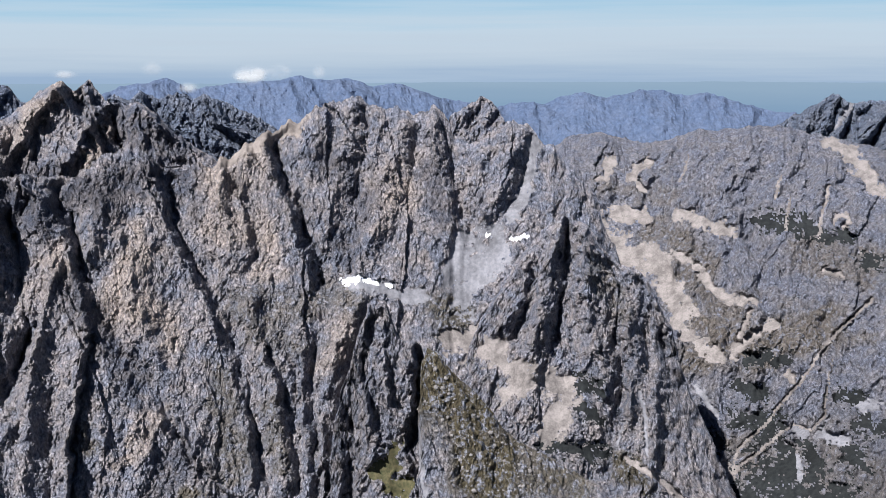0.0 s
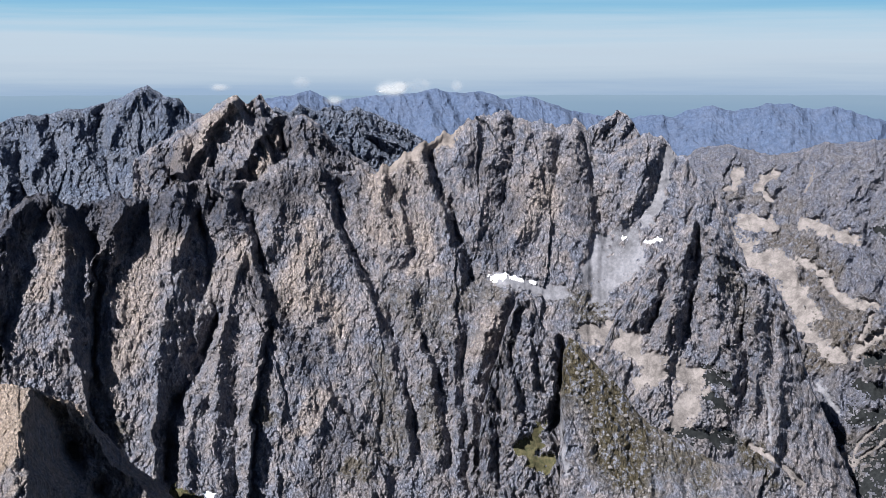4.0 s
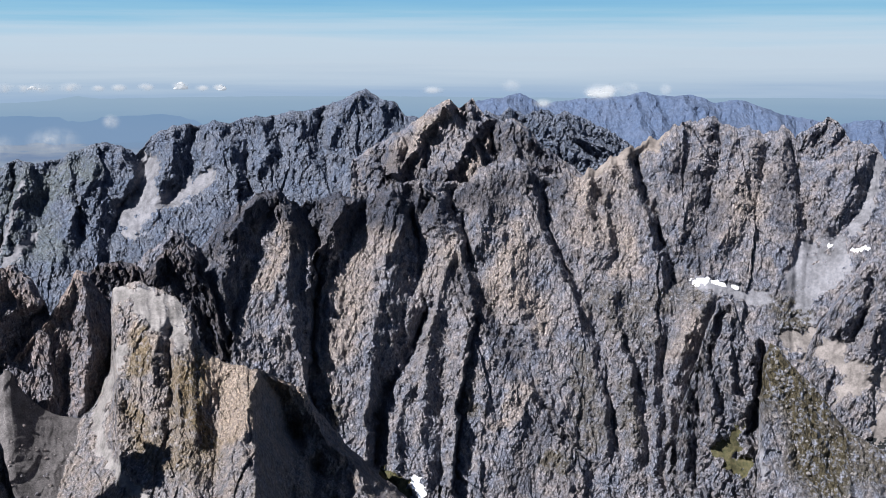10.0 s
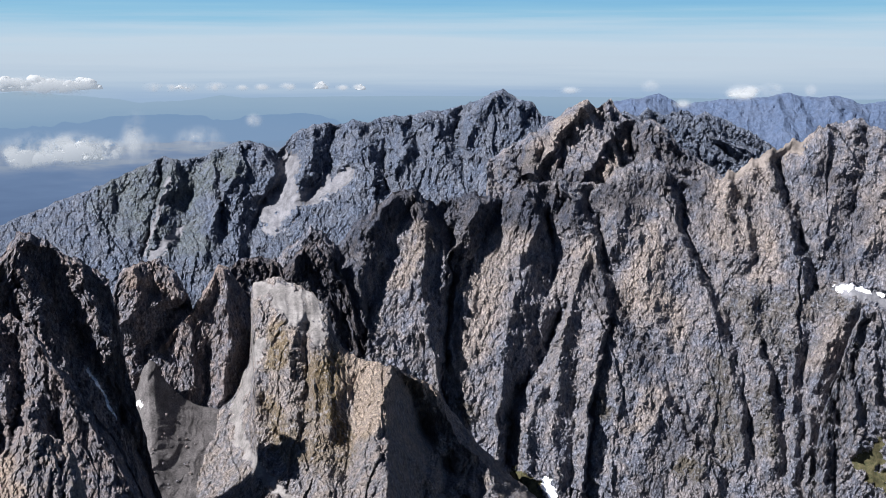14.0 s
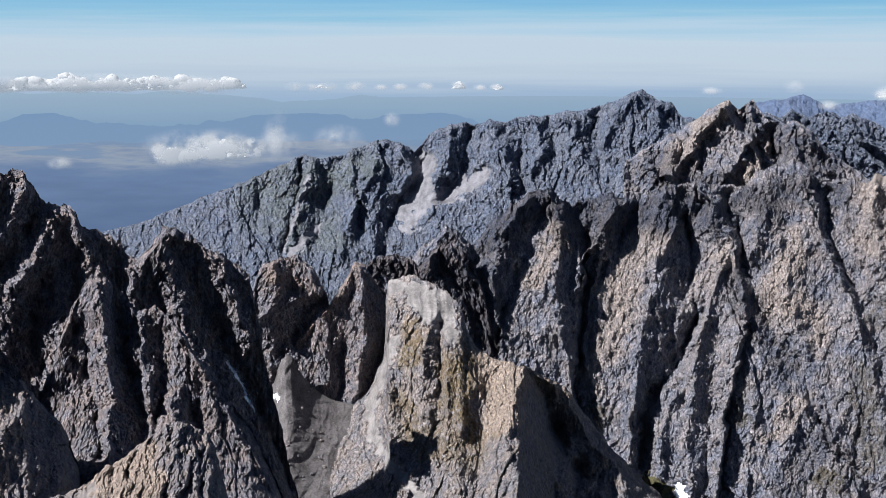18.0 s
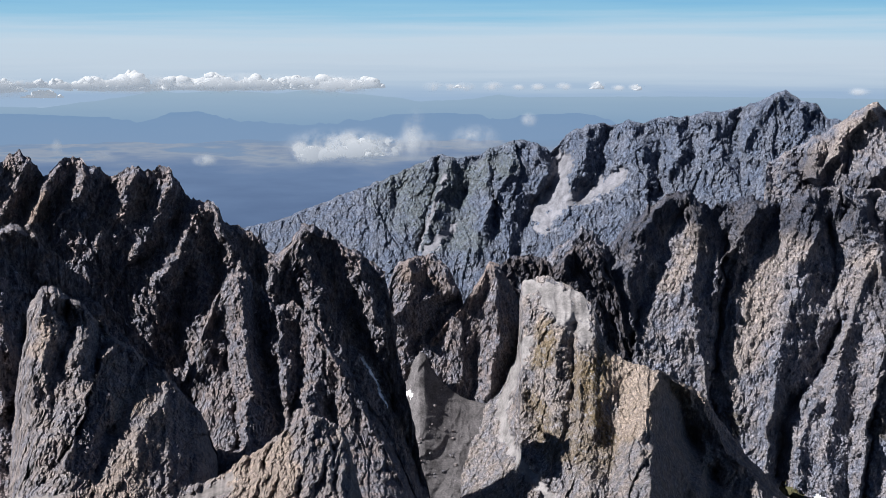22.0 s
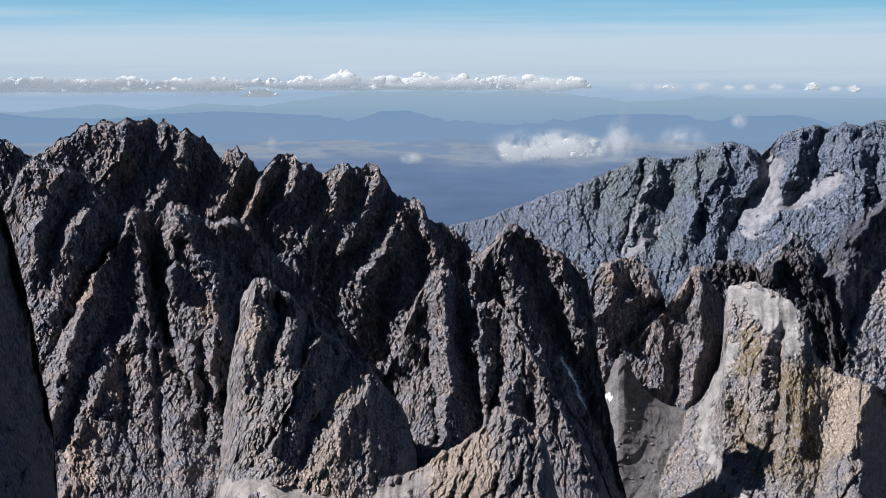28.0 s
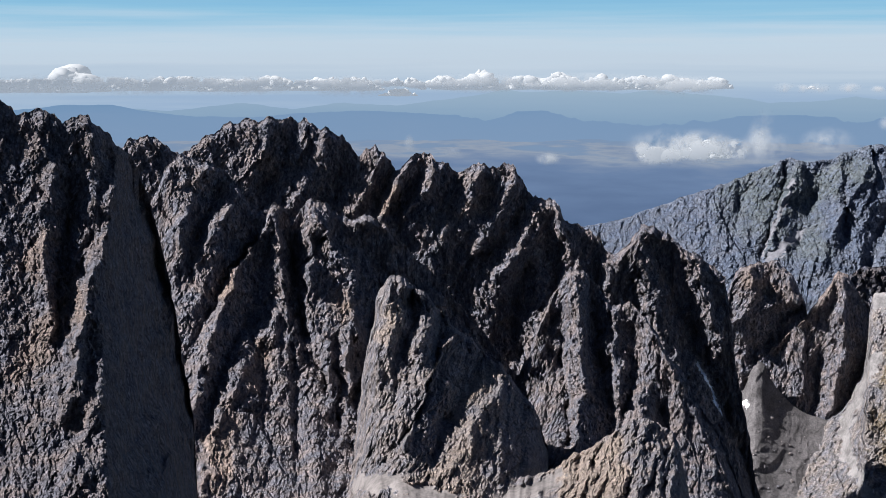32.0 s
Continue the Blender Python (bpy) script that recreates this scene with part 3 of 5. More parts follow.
cleft("pyramid", [([(5.09, -7.78), (4.94, -9.39), (4.79, -11.23), (4.68, -12.84)], 1.2), ([(6.68, -9.58), (6.96, -11.4), (7.36, -13.43), (7.3, -15.03), (7, -16.85), (6.92, -18.21)], 0.8), ([(9.03, -12), (9.31, -13.57), (9.27, -15.38), (9.22, -17.18)], 1), ([(7.95, -10), (8.45, -11.57), (8.39, -13.16)], 0.7), ([(3.69, -9.64), (3.49, -11.49), (2.8, -12.42)], 0.6)])
spine("buttress", [([(-25.44, -17.69), (-24.13, -18.09), (-22.76, -19.5)], 0.8), ([(-24.52, -14.25), (-25.19, -16.02), (-25.44, -17.69), (-25.19, -19.84)], 1.2), ([(-24.2, -14.32), (-22.58, -15.56), (-21.33, -17.55), (-19.56, -19.35)], 1), ([(-29.24, -12.18), (-29.24, -14.26), (-29.4, -16.46)], 0.9), ([(-30.63, -12.18), (-31.04, -14.52), (-31.13, -17.1), (-30.37, -19.39)], 0.8), ([(-26.87, -14.24), (-27.39, -16.57), (-27.64, -19.63)], 0.7), ([(-28.09, -13.21), (-28.21, -15.55), (-28.33, -18.12)], 0.6)])
cleft("buttress", [([(-24.08, -14.83), (-23.5, -15.97), (-22.81, -17.23), (-21.84, -18.71), (-21.14, -19.93)], 3.2), ([(-28.55, -12.43), (-28.67, -14.52), (-28.75, -16.71)], 0.7), ([(-30.37, -16.07), (-30.24, -17.61)], 0.5), ([(-26.2, -14.75), (-26.58, -17.07), (-26.69, -19.62)], 0.4)])
spine("brown_tower", [([(-32.49, -9.29), (-32.18, -10.86), (-32.24, -12.95), (-32.53, -15.54)], 1), ([(-32.49, -9.29), (-33.83, -11.63), (-35.32, -13.16)], 0.8), ([(-33.58, -12.41), (-33.87, -15)], 0.6)])
cleft("brown_tower", [([(-31.16, -9.82), (-30.23, -12.18), (-30.91, -13.74), (-31.72, -15.55)], 1.5), ([(-33.18, -12.94), (-33.33, -15.27)], 0.6), ([(-34.39, -13.44), (-34.62, -14.99)], 0.6)])
spine("dark_tower", [([(-36.31, -9.24), (-36.21, -10.81), (-37.02, -11.83)], 1), ([(-34.87, -9.26), (-34.22, -10.84)], 1), ([(-37.53, -11.3), (-37.72, -13.88)], 0.8)])
cleft("dark_tower", [([(-33.83, -10.85), (-34.9, -11.87), (-35.99, -13.41), (-36.28, -14.95)], 1.5), ([(-35.53, -9.52), (-35.41, -10.56)], 0.6), ([(-37.28, -11.82), (-37.06, -13.9), (-36.94, -14.93)], 1)])
spine("ridge", [([(-45.88, -6.55), (-46.8, -8.51), (-47.86, -10.08)], 1), ([(-45.22, -6.94), (-44.68, -8.76), (-44.8, -10.34)], 0.8), ([(-52.17, -4.57), (-52.98, -6.65), (-53.38, -7.42)], 1), ([(-50.73, -4.45), (-51.14, -5.88), (-52.2, -7.18)], 0.8), ([(-48.64, -4.98), (-49.57, -6.94), (-50.63, -8.24)], 0.9), ([(-47.2, -5.11), (-47.72, -6.94), (-49.05, -9.03)], 0.8), ([(-55.89, -3.38), (-56.84, -5.81), (-57.9, -7.08)], 0.9), ([(-58.54, -2.97), (-58.85, -4.75), (-59.63, -5.5)], 0.8)])
spine("ridge", [([(-53.46, -4.17), (-54.14, -6.11), (-54.81, -7.14)], 0.8), ([(-45.86, -11.65), (-46.07, -13.74), (-46.79, -15.3)], 1), ([(-44.28, -9.55), (-44.12, -12.16), (-43.91, -15.01), (-44.2, -17.84)], 0.9), ([(-42.69, -9.79), (-42.52, -12.65), (-42.21, -15.5)], 0.9), ([(-41.66, -7.95), (-40.82, -11.06), (-39.92, -13.89), (-39.01, -15.65), (-37.77, -17.63), (-36.65, -19.58)], 1), ([(-41.14, -7.68), (-39.3, -8.69), (-38.21, -10.73), (-37.64, -12.52)], 1)])
cleft("ridge", [([(-45.34, -8.77), (-45.06, -11.38), (-44.77, -13.99), (-44.48, -17.08)], 0.9), ([(-43.36, -8.75), (-43.24, -11.89), (-43.02, -15), (-42.86, -17.05)], 0.8), ([(-40.09, -8.18), (-39.25, -10.76), (-38.47, -12.81), (-37.57, -15.08), (-36.46, -17.31), (-35.73, -19.52)], 1.8), ([(-49.82, -5.11), (-50.09, -6.15)], 0.8), ([(-51.52, -4.84), (-51.93, -6.14), (-52.73, -7.17)], 0.8), ([(-52.94, -4.31), (-53.23, -5.86), (-53.64, -6.9)], 0.8), ([(-54.73, -3.26), (-55.03, -5.06), (-55.83, -6.61)], 0.8), ([(-57.53, -2.98), (-57.84, -4.77), (-58.63, -6.04)], 0.8)])
cleft("ridge", [([(-46.41, -6.15), (-47.2, -7.73), (-48.52, -9.03), (-49.59, -9.55)], 0.7), ([(-46.66, -9.82), (-47.19, -11.92), (-47.19, -13.48)], 0.9), ([(-41.62, -10.29), (-41.45, -12.89), (-41.28, -14.96)], 0.7), ([(-47.99, -5.37), (-48.38, -6.68)], 0.6)])
spine("spur", [([(-58.62, -7.37), (-59.95, -9.33), (-61.06, -11.84), (-61.89, -13.82), (-62.42, -16.3)], 1), ([(-58.26, -7.33), (-58.02, -9.4), (-57.77, -11.72), (-57.44, -13.54)], 0.9), ([(-58.24, -11.71), (-59.24, -13.2), (-60.46, -14.92), (-61.43, -16.87), (-61.9, -19.06)], 0.9), ([(-56.36, -7.06), (-55.62, -8.68), (-54.87, -10.26), (-54.91, -11.81), (-55.05, -13.88), (-54.85, -15.43)], 1), ([(-56.66, -8.66), (-56.85, -11.24), (-56.11, -12.81), (-55.9, -15.13)], 0.8), ([(-54.3, -7.41), (-52.99, -7.56), (-51.16, -8.49), (-48.66, -10.34), (-47.19, -12.44), (-46.52, -14.26)], 1.2), ([(-61.35, -4.96), (-62.27, -6.46), (-62.72, -8.46)], 0.7), ([(-59.77, -6.01), (-60.95, -7.51), (-61.76, -9.26)], 0.7)])
cleft("spur", [([(-57.7, -7.34), (-57.5, -9.41), (-57.26, -11.74), (-56.66, -13.82), (-55.91, -15.52), (-54.9, -17.98)], 1.3), ([(-53.67, -8.72), (-53.45, -11.33), (-54.01, -13.39), (-54.56, -15.44)], 1.8), ([(-52.23, -9.53), (-50.13, -10.86), (-48, -12.7), (-46.92, -14.52)], 1.8), ([(-60.63, -5.48), (-61.69, -7.49), (-62.29, -10)], 0.7), ([(-59.2, -8.08), (-60.66, -10.07), (-61.75, -12.06), (-62.57, -13.78)], 0.8), ([(-59.57, -11.65), (-60.8, -13.88), (-61.52, -16.11)], 0.6), ([(-56, -8.16), (-57.2, -9.68), (-56.49, -12.28)], 0.6)])
spine("front", [([(-65.16, -3.38), (-65.79, -7.58), (-66.68, -10.02), (-67.32, -12.2), (-67.67, -15.12)], 1), ([(-68.04, -4.78), (-68.7, -8.43), (-68.45, -12.12)], 0.6), ([(-66.12, -13.28), (-67, -16.16), (-67.38, -18.54)], 0.6), ([(-63.38, -17.96), (-63.95, -19.38)], 0.4)])
cleft("front", [([(-64.25, -4.39), (-63.44, -7.93), (-62.6, -11.51), (-62.12, -15.07), (-61.66, -19.58)], 2.2), ([(-67.39, -5.54), (-67.82, -9.21), (-68.21, -12.14)], 0.7), ([(-66.56, -7.8), (-67.23, -9.25)], 0.6)])
spine("brown_spur", [([(-52.9, -10.09), (-51.19, -10.98), (-49.07, -12.69), (-46.92, -14.39), (-45.98, -16.07)], 1), ([(-52.9, -10.09), (-53.28, -12.63), (-54.16, -14.42), (-54.73, -16.2)], 0.8), ([(-49.87, -12.69), (-51.23, -15), (-52.34, -17.8)], 0.8), ([(-47.19, -14.26), (-48.55, -16.33), (-49.92, -18.87)], 0.8), ([(-51.19, -11.11), (-51.62, -13.44)], 0.6)])
cleft("brown_spur", [([(-51.85, -10.84), (-52.28, -13.43), (-52.99, -16)], 0.8), ([(-50.53, -11.9), (-50.69, -13.98), (-51.79, -16.54), (-53.44, -18.79)], 0.8), ([(-48.4, -13.48), (-49.62, -15.29), (-51, -18.09)], 0.8), ([(-45.57, -16.58), (-45.7, -18.12), (-45.83, -19.13)], 1.2)])
spine("ribbed_spur", [([(-45.86, -11.65), (-46.12, -13.74), (-46.79, -15.55)], 1), ([(-44.27, -10.07), (-44.12, -12.42), (-43.9, -15.27), (-44.2, -17.84)], 0.9), ([(-42.68, -10.31), (-42.52, -12.65), (-42.21, -15.5)], 0.9), ([(-41.62, -10.29), (-40.81, -11.84), (-39.92, -13.89), (-39.01, -15.65), (-37.77, -17.63), (-36.65, -19.58)], 1), ([(-41.27, -15.47), (-40.97, -17.51), (-41.2, -19.54)], 0.8)])
cleft("ribbed_spur", [([(-45.11, -11.91), (-44.82, -14.51), (-44.48, -17.59)], 0.9), ([(-43.34, -10.84), (-43.18, -12.93), (-42.94, -15.25), (-42.59, -17.04)], 0.8), ([(-41.59, -12.38), (-41.56, -14.45), (-41.93, -16.52)], 0.8), ([(-40.02, -11.82), (-38.37, -14.86), (-37.25, -17.1), (-35.99, -19.54)], 1.4), ([(-40.2, -15.95), (-39.62, -17.97), (-39.18, -19.71)], 0.8)])
spine("range", [([(-34.49, -4.42), (-34.78, -5.84), (-35.48, -8.16)], 1), ([(-31.12, -3.8), (-31.65, -5.09), (-32.73, -7.16), (-33.28, -8.72)], 1), ([(-30.34, -4.19), (-29.88, -5.1), (-30.36, -5.88)], 0.8), ([(-27.98, -3.03), (-28.12, -4.33), (-28.91, -5.89)], 1), ([(-26.16, -2.9), (-25.58, -4.07), (-25.31, -5.63)], 1), ([(-24.33, -2.64), (-23.85, -3.8), (-24.32, -5.11)], 1), ([(-23.16, -2.51), (-22.24, -4.06), (-21.57, -5.09)], 0.9), ([(-19.44, -1.46), (-20.45, -2.49), (-20.99, -3.79)], 1.2)])
spine("range", [([(-18.54, -1.97), (-18.65, -2.74)], 0.8), ([(-37.34, -5.54), (-38.14, -6.81)], 0.8)])
cleft("range", [([(-35.01, -4.67), (-35.32, -6.87), (-35.89, -8.93)], 0.8), ([(-32.17, -4.44), (-32.4, -6.13), (-32.09, -8.22)], 0.8), ([(-29.3, -4.45), (-29.57, -5.63), (-30.63, -6.93), (-31.11, -7.97)], 1.4), ([(-27.2, -3.16), (-27.33, -4.59), (-28.12, -6.15)], 1), ([(-25.24, -2.9), (-24.79, -4.07), (-24.89, -5.89)], 1), ([(-23.55, -2.64), (-23.28, -4.06)], 0.8), ([(-21.23, -2.24), (-21.59, -3.53), (-21.19, -4.83)], 1), ([(-17.85, -2.1), (-18.08, -2.79)], 1.2)])
cleft("range", [([(-33.46, -4.43), (-33.7, -6.11), (-34.31, -8.18)], 0.8), ([(-36.3, -5.04), (-36.73, -6.58)], 0.7)])


# ---- the ground: valley floor, and the lowland beyond the mountains up to the horizon ----
def ring(name, r0, r1, n, z0, z1, mat, label, category, curve=1.0, rough=6.0):
    azs = np.radians(np.linspace(-180, 180, 361))[None]
    rs = np.linspace(r0, r1, n)[:, None]
    t = (rs - r0) / (r1 - r0)
    zz = z0 + (z1 - z0) * t ** curve + rough * fbm(rs * np.sin(azs) / 300, rs * np.cos(azs) / 300, 4)
    P = np.stack([rs * np.sin(azs), rs * np.cos(azs), zz], -1)
    ob = grid_object(name, P, np.ones((P.shape[0] - 1, P.shape[1] - 1), bool), mat, None, True)
    return tagged(ob, label, category, kind="structure")


ring("ground", 3, 2250, 50, FLOOR, FLOOR, VALLEY, "stony valley floor between the mountains", "valley floor")
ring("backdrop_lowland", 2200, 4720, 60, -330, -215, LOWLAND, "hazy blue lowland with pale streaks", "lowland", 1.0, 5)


def sky_wall():
    azs = np.radians(np.linspace(-180, 180, 361))[None]
    zs = np.linspace(-330, 330, 24)[:, None]
    P = np.stack([4780 * np.sin(azs) + 0 * zs, 4780 * np.cos(azs) + 0 * zs, zs + 0 * azs], -1)
    ob = grid_object("backdrop_sky", P, np.ones((23, 360), bool), SKY, None, True)
    return tagged(ob, "pale blue sky with a thin veil of high cloud", "sky", kind="structure")


sky_wall()


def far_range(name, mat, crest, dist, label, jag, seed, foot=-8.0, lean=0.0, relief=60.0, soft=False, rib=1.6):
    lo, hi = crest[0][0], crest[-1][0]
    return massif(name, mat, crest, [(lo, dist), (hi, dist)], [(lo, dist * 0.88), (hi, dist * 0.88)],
                  [(lo, foot), (hi, foot)], label, seed, 0.08 if mat is ROCK_FAR_HAZED else 0.16, jag, rib, 2.0, lean, relief, 5, back=200.0, category="mountain range", soft=soft, kind="structure", slab=0.25)


far_range("backdrop_hills", HILL_HAZE_PALE, [(-76.78, -2.48), (-72.43, -2.45), (-70.14, -2.37), (-68.03, -2.2), (-65.38, -2.18), (-62.93, -2.38), (-59.65, -2.02), (-57.36, -2.34), (-55.29, -2.04), (-52.7, -2.17), (-49.58, -1.79), (-48.54, -1.63), (-47.76, -1.42), (-46.72, -1.58), (-44.66, -1.47), (-43.63, -1.54), (-42.35, -1.62), (-41.08, -1.46), (-38.57, -1.65), (-36.58, -1.84)] +
          [(-37.85, -1.67), (-35.8, -1.98), (-33.47, -1.89), (-32.18, -1.68), (-30.62, -1.89), (-28.53, -1.79), (-24.39, -1.83), (-19.29, -1.76), (-10.39, -1.88)], 4500, "hills on the far horizon, pale haze painted in", 0.02, 3.3, -4.0, 0, 12, True)
far_range("backdrop_hills", HILL_HAZE_BLUE, [(-76.77, -2.37), (-70.14, -2.32), (-68.73, -2.19), (-67.54, -2.05), (-65.38, -2.08), (-64.16, -2.34), (-62.19, -2.61), (-59.16, -2.69), (-56.85, -2.5), (-54.26, -2.4), (-51.14, -2.56), (-48.53, -2.67), (-47.49, -2.46), (-45.94, -2.4), (-43.87, -2.62), (-41.31, -2.73), (-37.3, -2.6), (-34.85, -2.52)] +
          [(-34.78, -2.5), (-32.18, -2.64), (-28.53, -2.51), (-26.97, -2.71), (-25.41, -3.07), (-23.33, -3.78)], 4300, "hills behind the lowland in painted blue haze", 0.02, 4.3, -4.0, 0, 12, True)
far_range("backdrop_hills", HILL_HAZE_PALE, [(-31.35, -1.8), (-24.32, -1.73), (-14.25, -1.78), (-6.46, -1.84), (-1.31, -1.77), (10.13, -1.73)] + [(11.55, -1.69), (17.26, -1.71)] + [(22, -1.6)], 4600, "hills on the far horizon, pale haze painted in", 0.015, 5.3, -4.0, 0, 12, True)
far_range("backdrop_range", ROCK_FAR_HAZED, [(-16.4, -2.9), (-14.05, -1.94), (-13.01, -1.79), (-12.23, -1.61), (-11.58, -1.94), (-11.19, -2.12), (-9.64, -1.86), (-8.6, -1.78), (-7.58, -1.72), (-6.56, -1.52), (-5.91, -1.72), (-5.28, -1.71), (-4.52, -1.61), (-3.5, -2.01), (-2.51, -1.85), (-1.25, -2.2), (-0.25, -2.56), (1.46, -2.79), (3.88, -3.37)], 3000,
          "far mountain range under small clouds, haze in its colour", 0.05, 1.3, relief=30, rib=2.6)
far_range("backdrop_range", ROCK_FAR_HAZED, [(1.05, -3.31), (2.18, -2.85), (3.09, -2.67), (4, -2.76), (4.67, -2.51), (5.57, -2.26), (6.02, -2.3), (6.7, -2.5), (7.37, -2.38), (8.15, -2.16), (9.15, -2.17), (10.04, -2.37), (10.59, -2.32), (11.02, -2.25), (11.79, -2.46), (12.45, -2.7), (13.76, -2.99), (14.62, -3.09), (17.36, -4.02)], 2700,
          "far mountains with blue-grey haze in their colour", 0.06, 2.3, relief=30, rib=2.6)

massif("mountain_range", ROCK_BACK_HAZED, [(-44.22, -7.8), (-42.58, -7.47), (-40.52, -6.7), (-38.45, -5.91), (-36.89, -5.33), (-35.59, -4.7), (-34.8, -4.42), (-34.28, -4.58), (-33.24, -4.48), (-32.19, -4.01), (-31.14, -3.7), (-30.36, -3.94), (-29.7, -4.28), (-29.18, -3.68), (-28.66, -3.29), (-28.01, -3.03), (-27.49, -2.95), (-26.84, -3.08), (-26.19, -2.79), (-25.54, -2.97), (-24.89, -2.68), (-24.25, -2.63), (-23.6, -2.65), (-22.84, -2.44), (-21.81, -2.33), (-21.05, -2.17), (-20.3, -1.84), (-19.31, -1.38), (-18.74, -1.85), (-18.04, -2.03), (-17.57, -2.58), (-15.77, -3.06)],
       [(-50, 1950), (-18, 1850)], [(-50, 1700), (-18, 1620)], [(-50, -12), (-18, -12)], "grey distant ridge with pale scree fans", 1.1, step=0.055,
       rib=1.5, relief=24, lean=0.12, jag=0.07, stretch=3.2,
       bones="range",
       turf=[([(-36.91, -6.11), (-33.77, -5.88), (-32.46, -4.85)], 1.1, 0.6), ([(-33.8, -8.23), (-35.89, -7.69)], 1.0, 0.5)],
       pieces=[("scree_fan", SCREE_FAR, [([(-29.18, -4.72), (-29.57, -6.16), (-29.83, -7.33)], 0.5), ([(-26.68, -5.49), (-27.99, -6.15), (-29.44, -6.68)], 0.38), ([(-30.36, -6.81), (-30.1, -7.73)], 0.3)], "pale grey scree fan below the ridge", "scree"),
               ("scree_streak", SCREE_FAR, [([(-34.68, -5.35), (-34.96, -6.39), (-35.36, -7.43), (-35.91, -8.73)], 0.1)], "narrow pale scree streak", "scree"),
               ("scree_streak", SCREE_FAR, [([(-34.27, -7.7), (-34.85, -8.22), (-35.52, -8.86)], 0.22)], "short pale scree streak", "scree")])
massif("mountain_ridge", ROCK_BACK_HAZED, [(-15.36, -3.55), (-13.79, -2.46), (-13.27, -2.59), (-12.75, -2.33), (-11.97, -2.64), (-11.19, -2.33), (-10.67, -2.58), (-10.15, -2.4), (-9.63, -2.63), (-8.58, -3.14), (-7.54, -3.65), (-5.97, -4.8)],
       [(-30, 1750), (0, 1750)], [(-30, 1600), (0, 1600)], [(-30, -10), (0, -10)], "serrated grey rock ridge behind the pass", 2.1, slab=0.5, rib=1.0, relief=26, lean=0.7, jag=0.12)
massif("mountain_peak", ROCK_BACK_HAZED, [(13.36, -3.88), (14.41, -3.2), (14.83, -2.98), (15.45, -2.64), (15.86, -2.31), (16.18, -2.44), (16.72, -2.69), (17.3, -2.64)] + [(19.5, -2.4), (22, -2.0)],
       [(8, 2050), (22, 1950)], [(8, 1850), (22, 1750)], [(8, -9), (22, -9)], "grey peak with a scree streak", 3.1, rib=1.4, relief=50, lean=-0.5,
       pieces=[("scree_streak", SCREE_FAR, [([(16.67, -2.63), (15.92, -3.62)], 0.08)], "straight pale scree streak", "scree")])
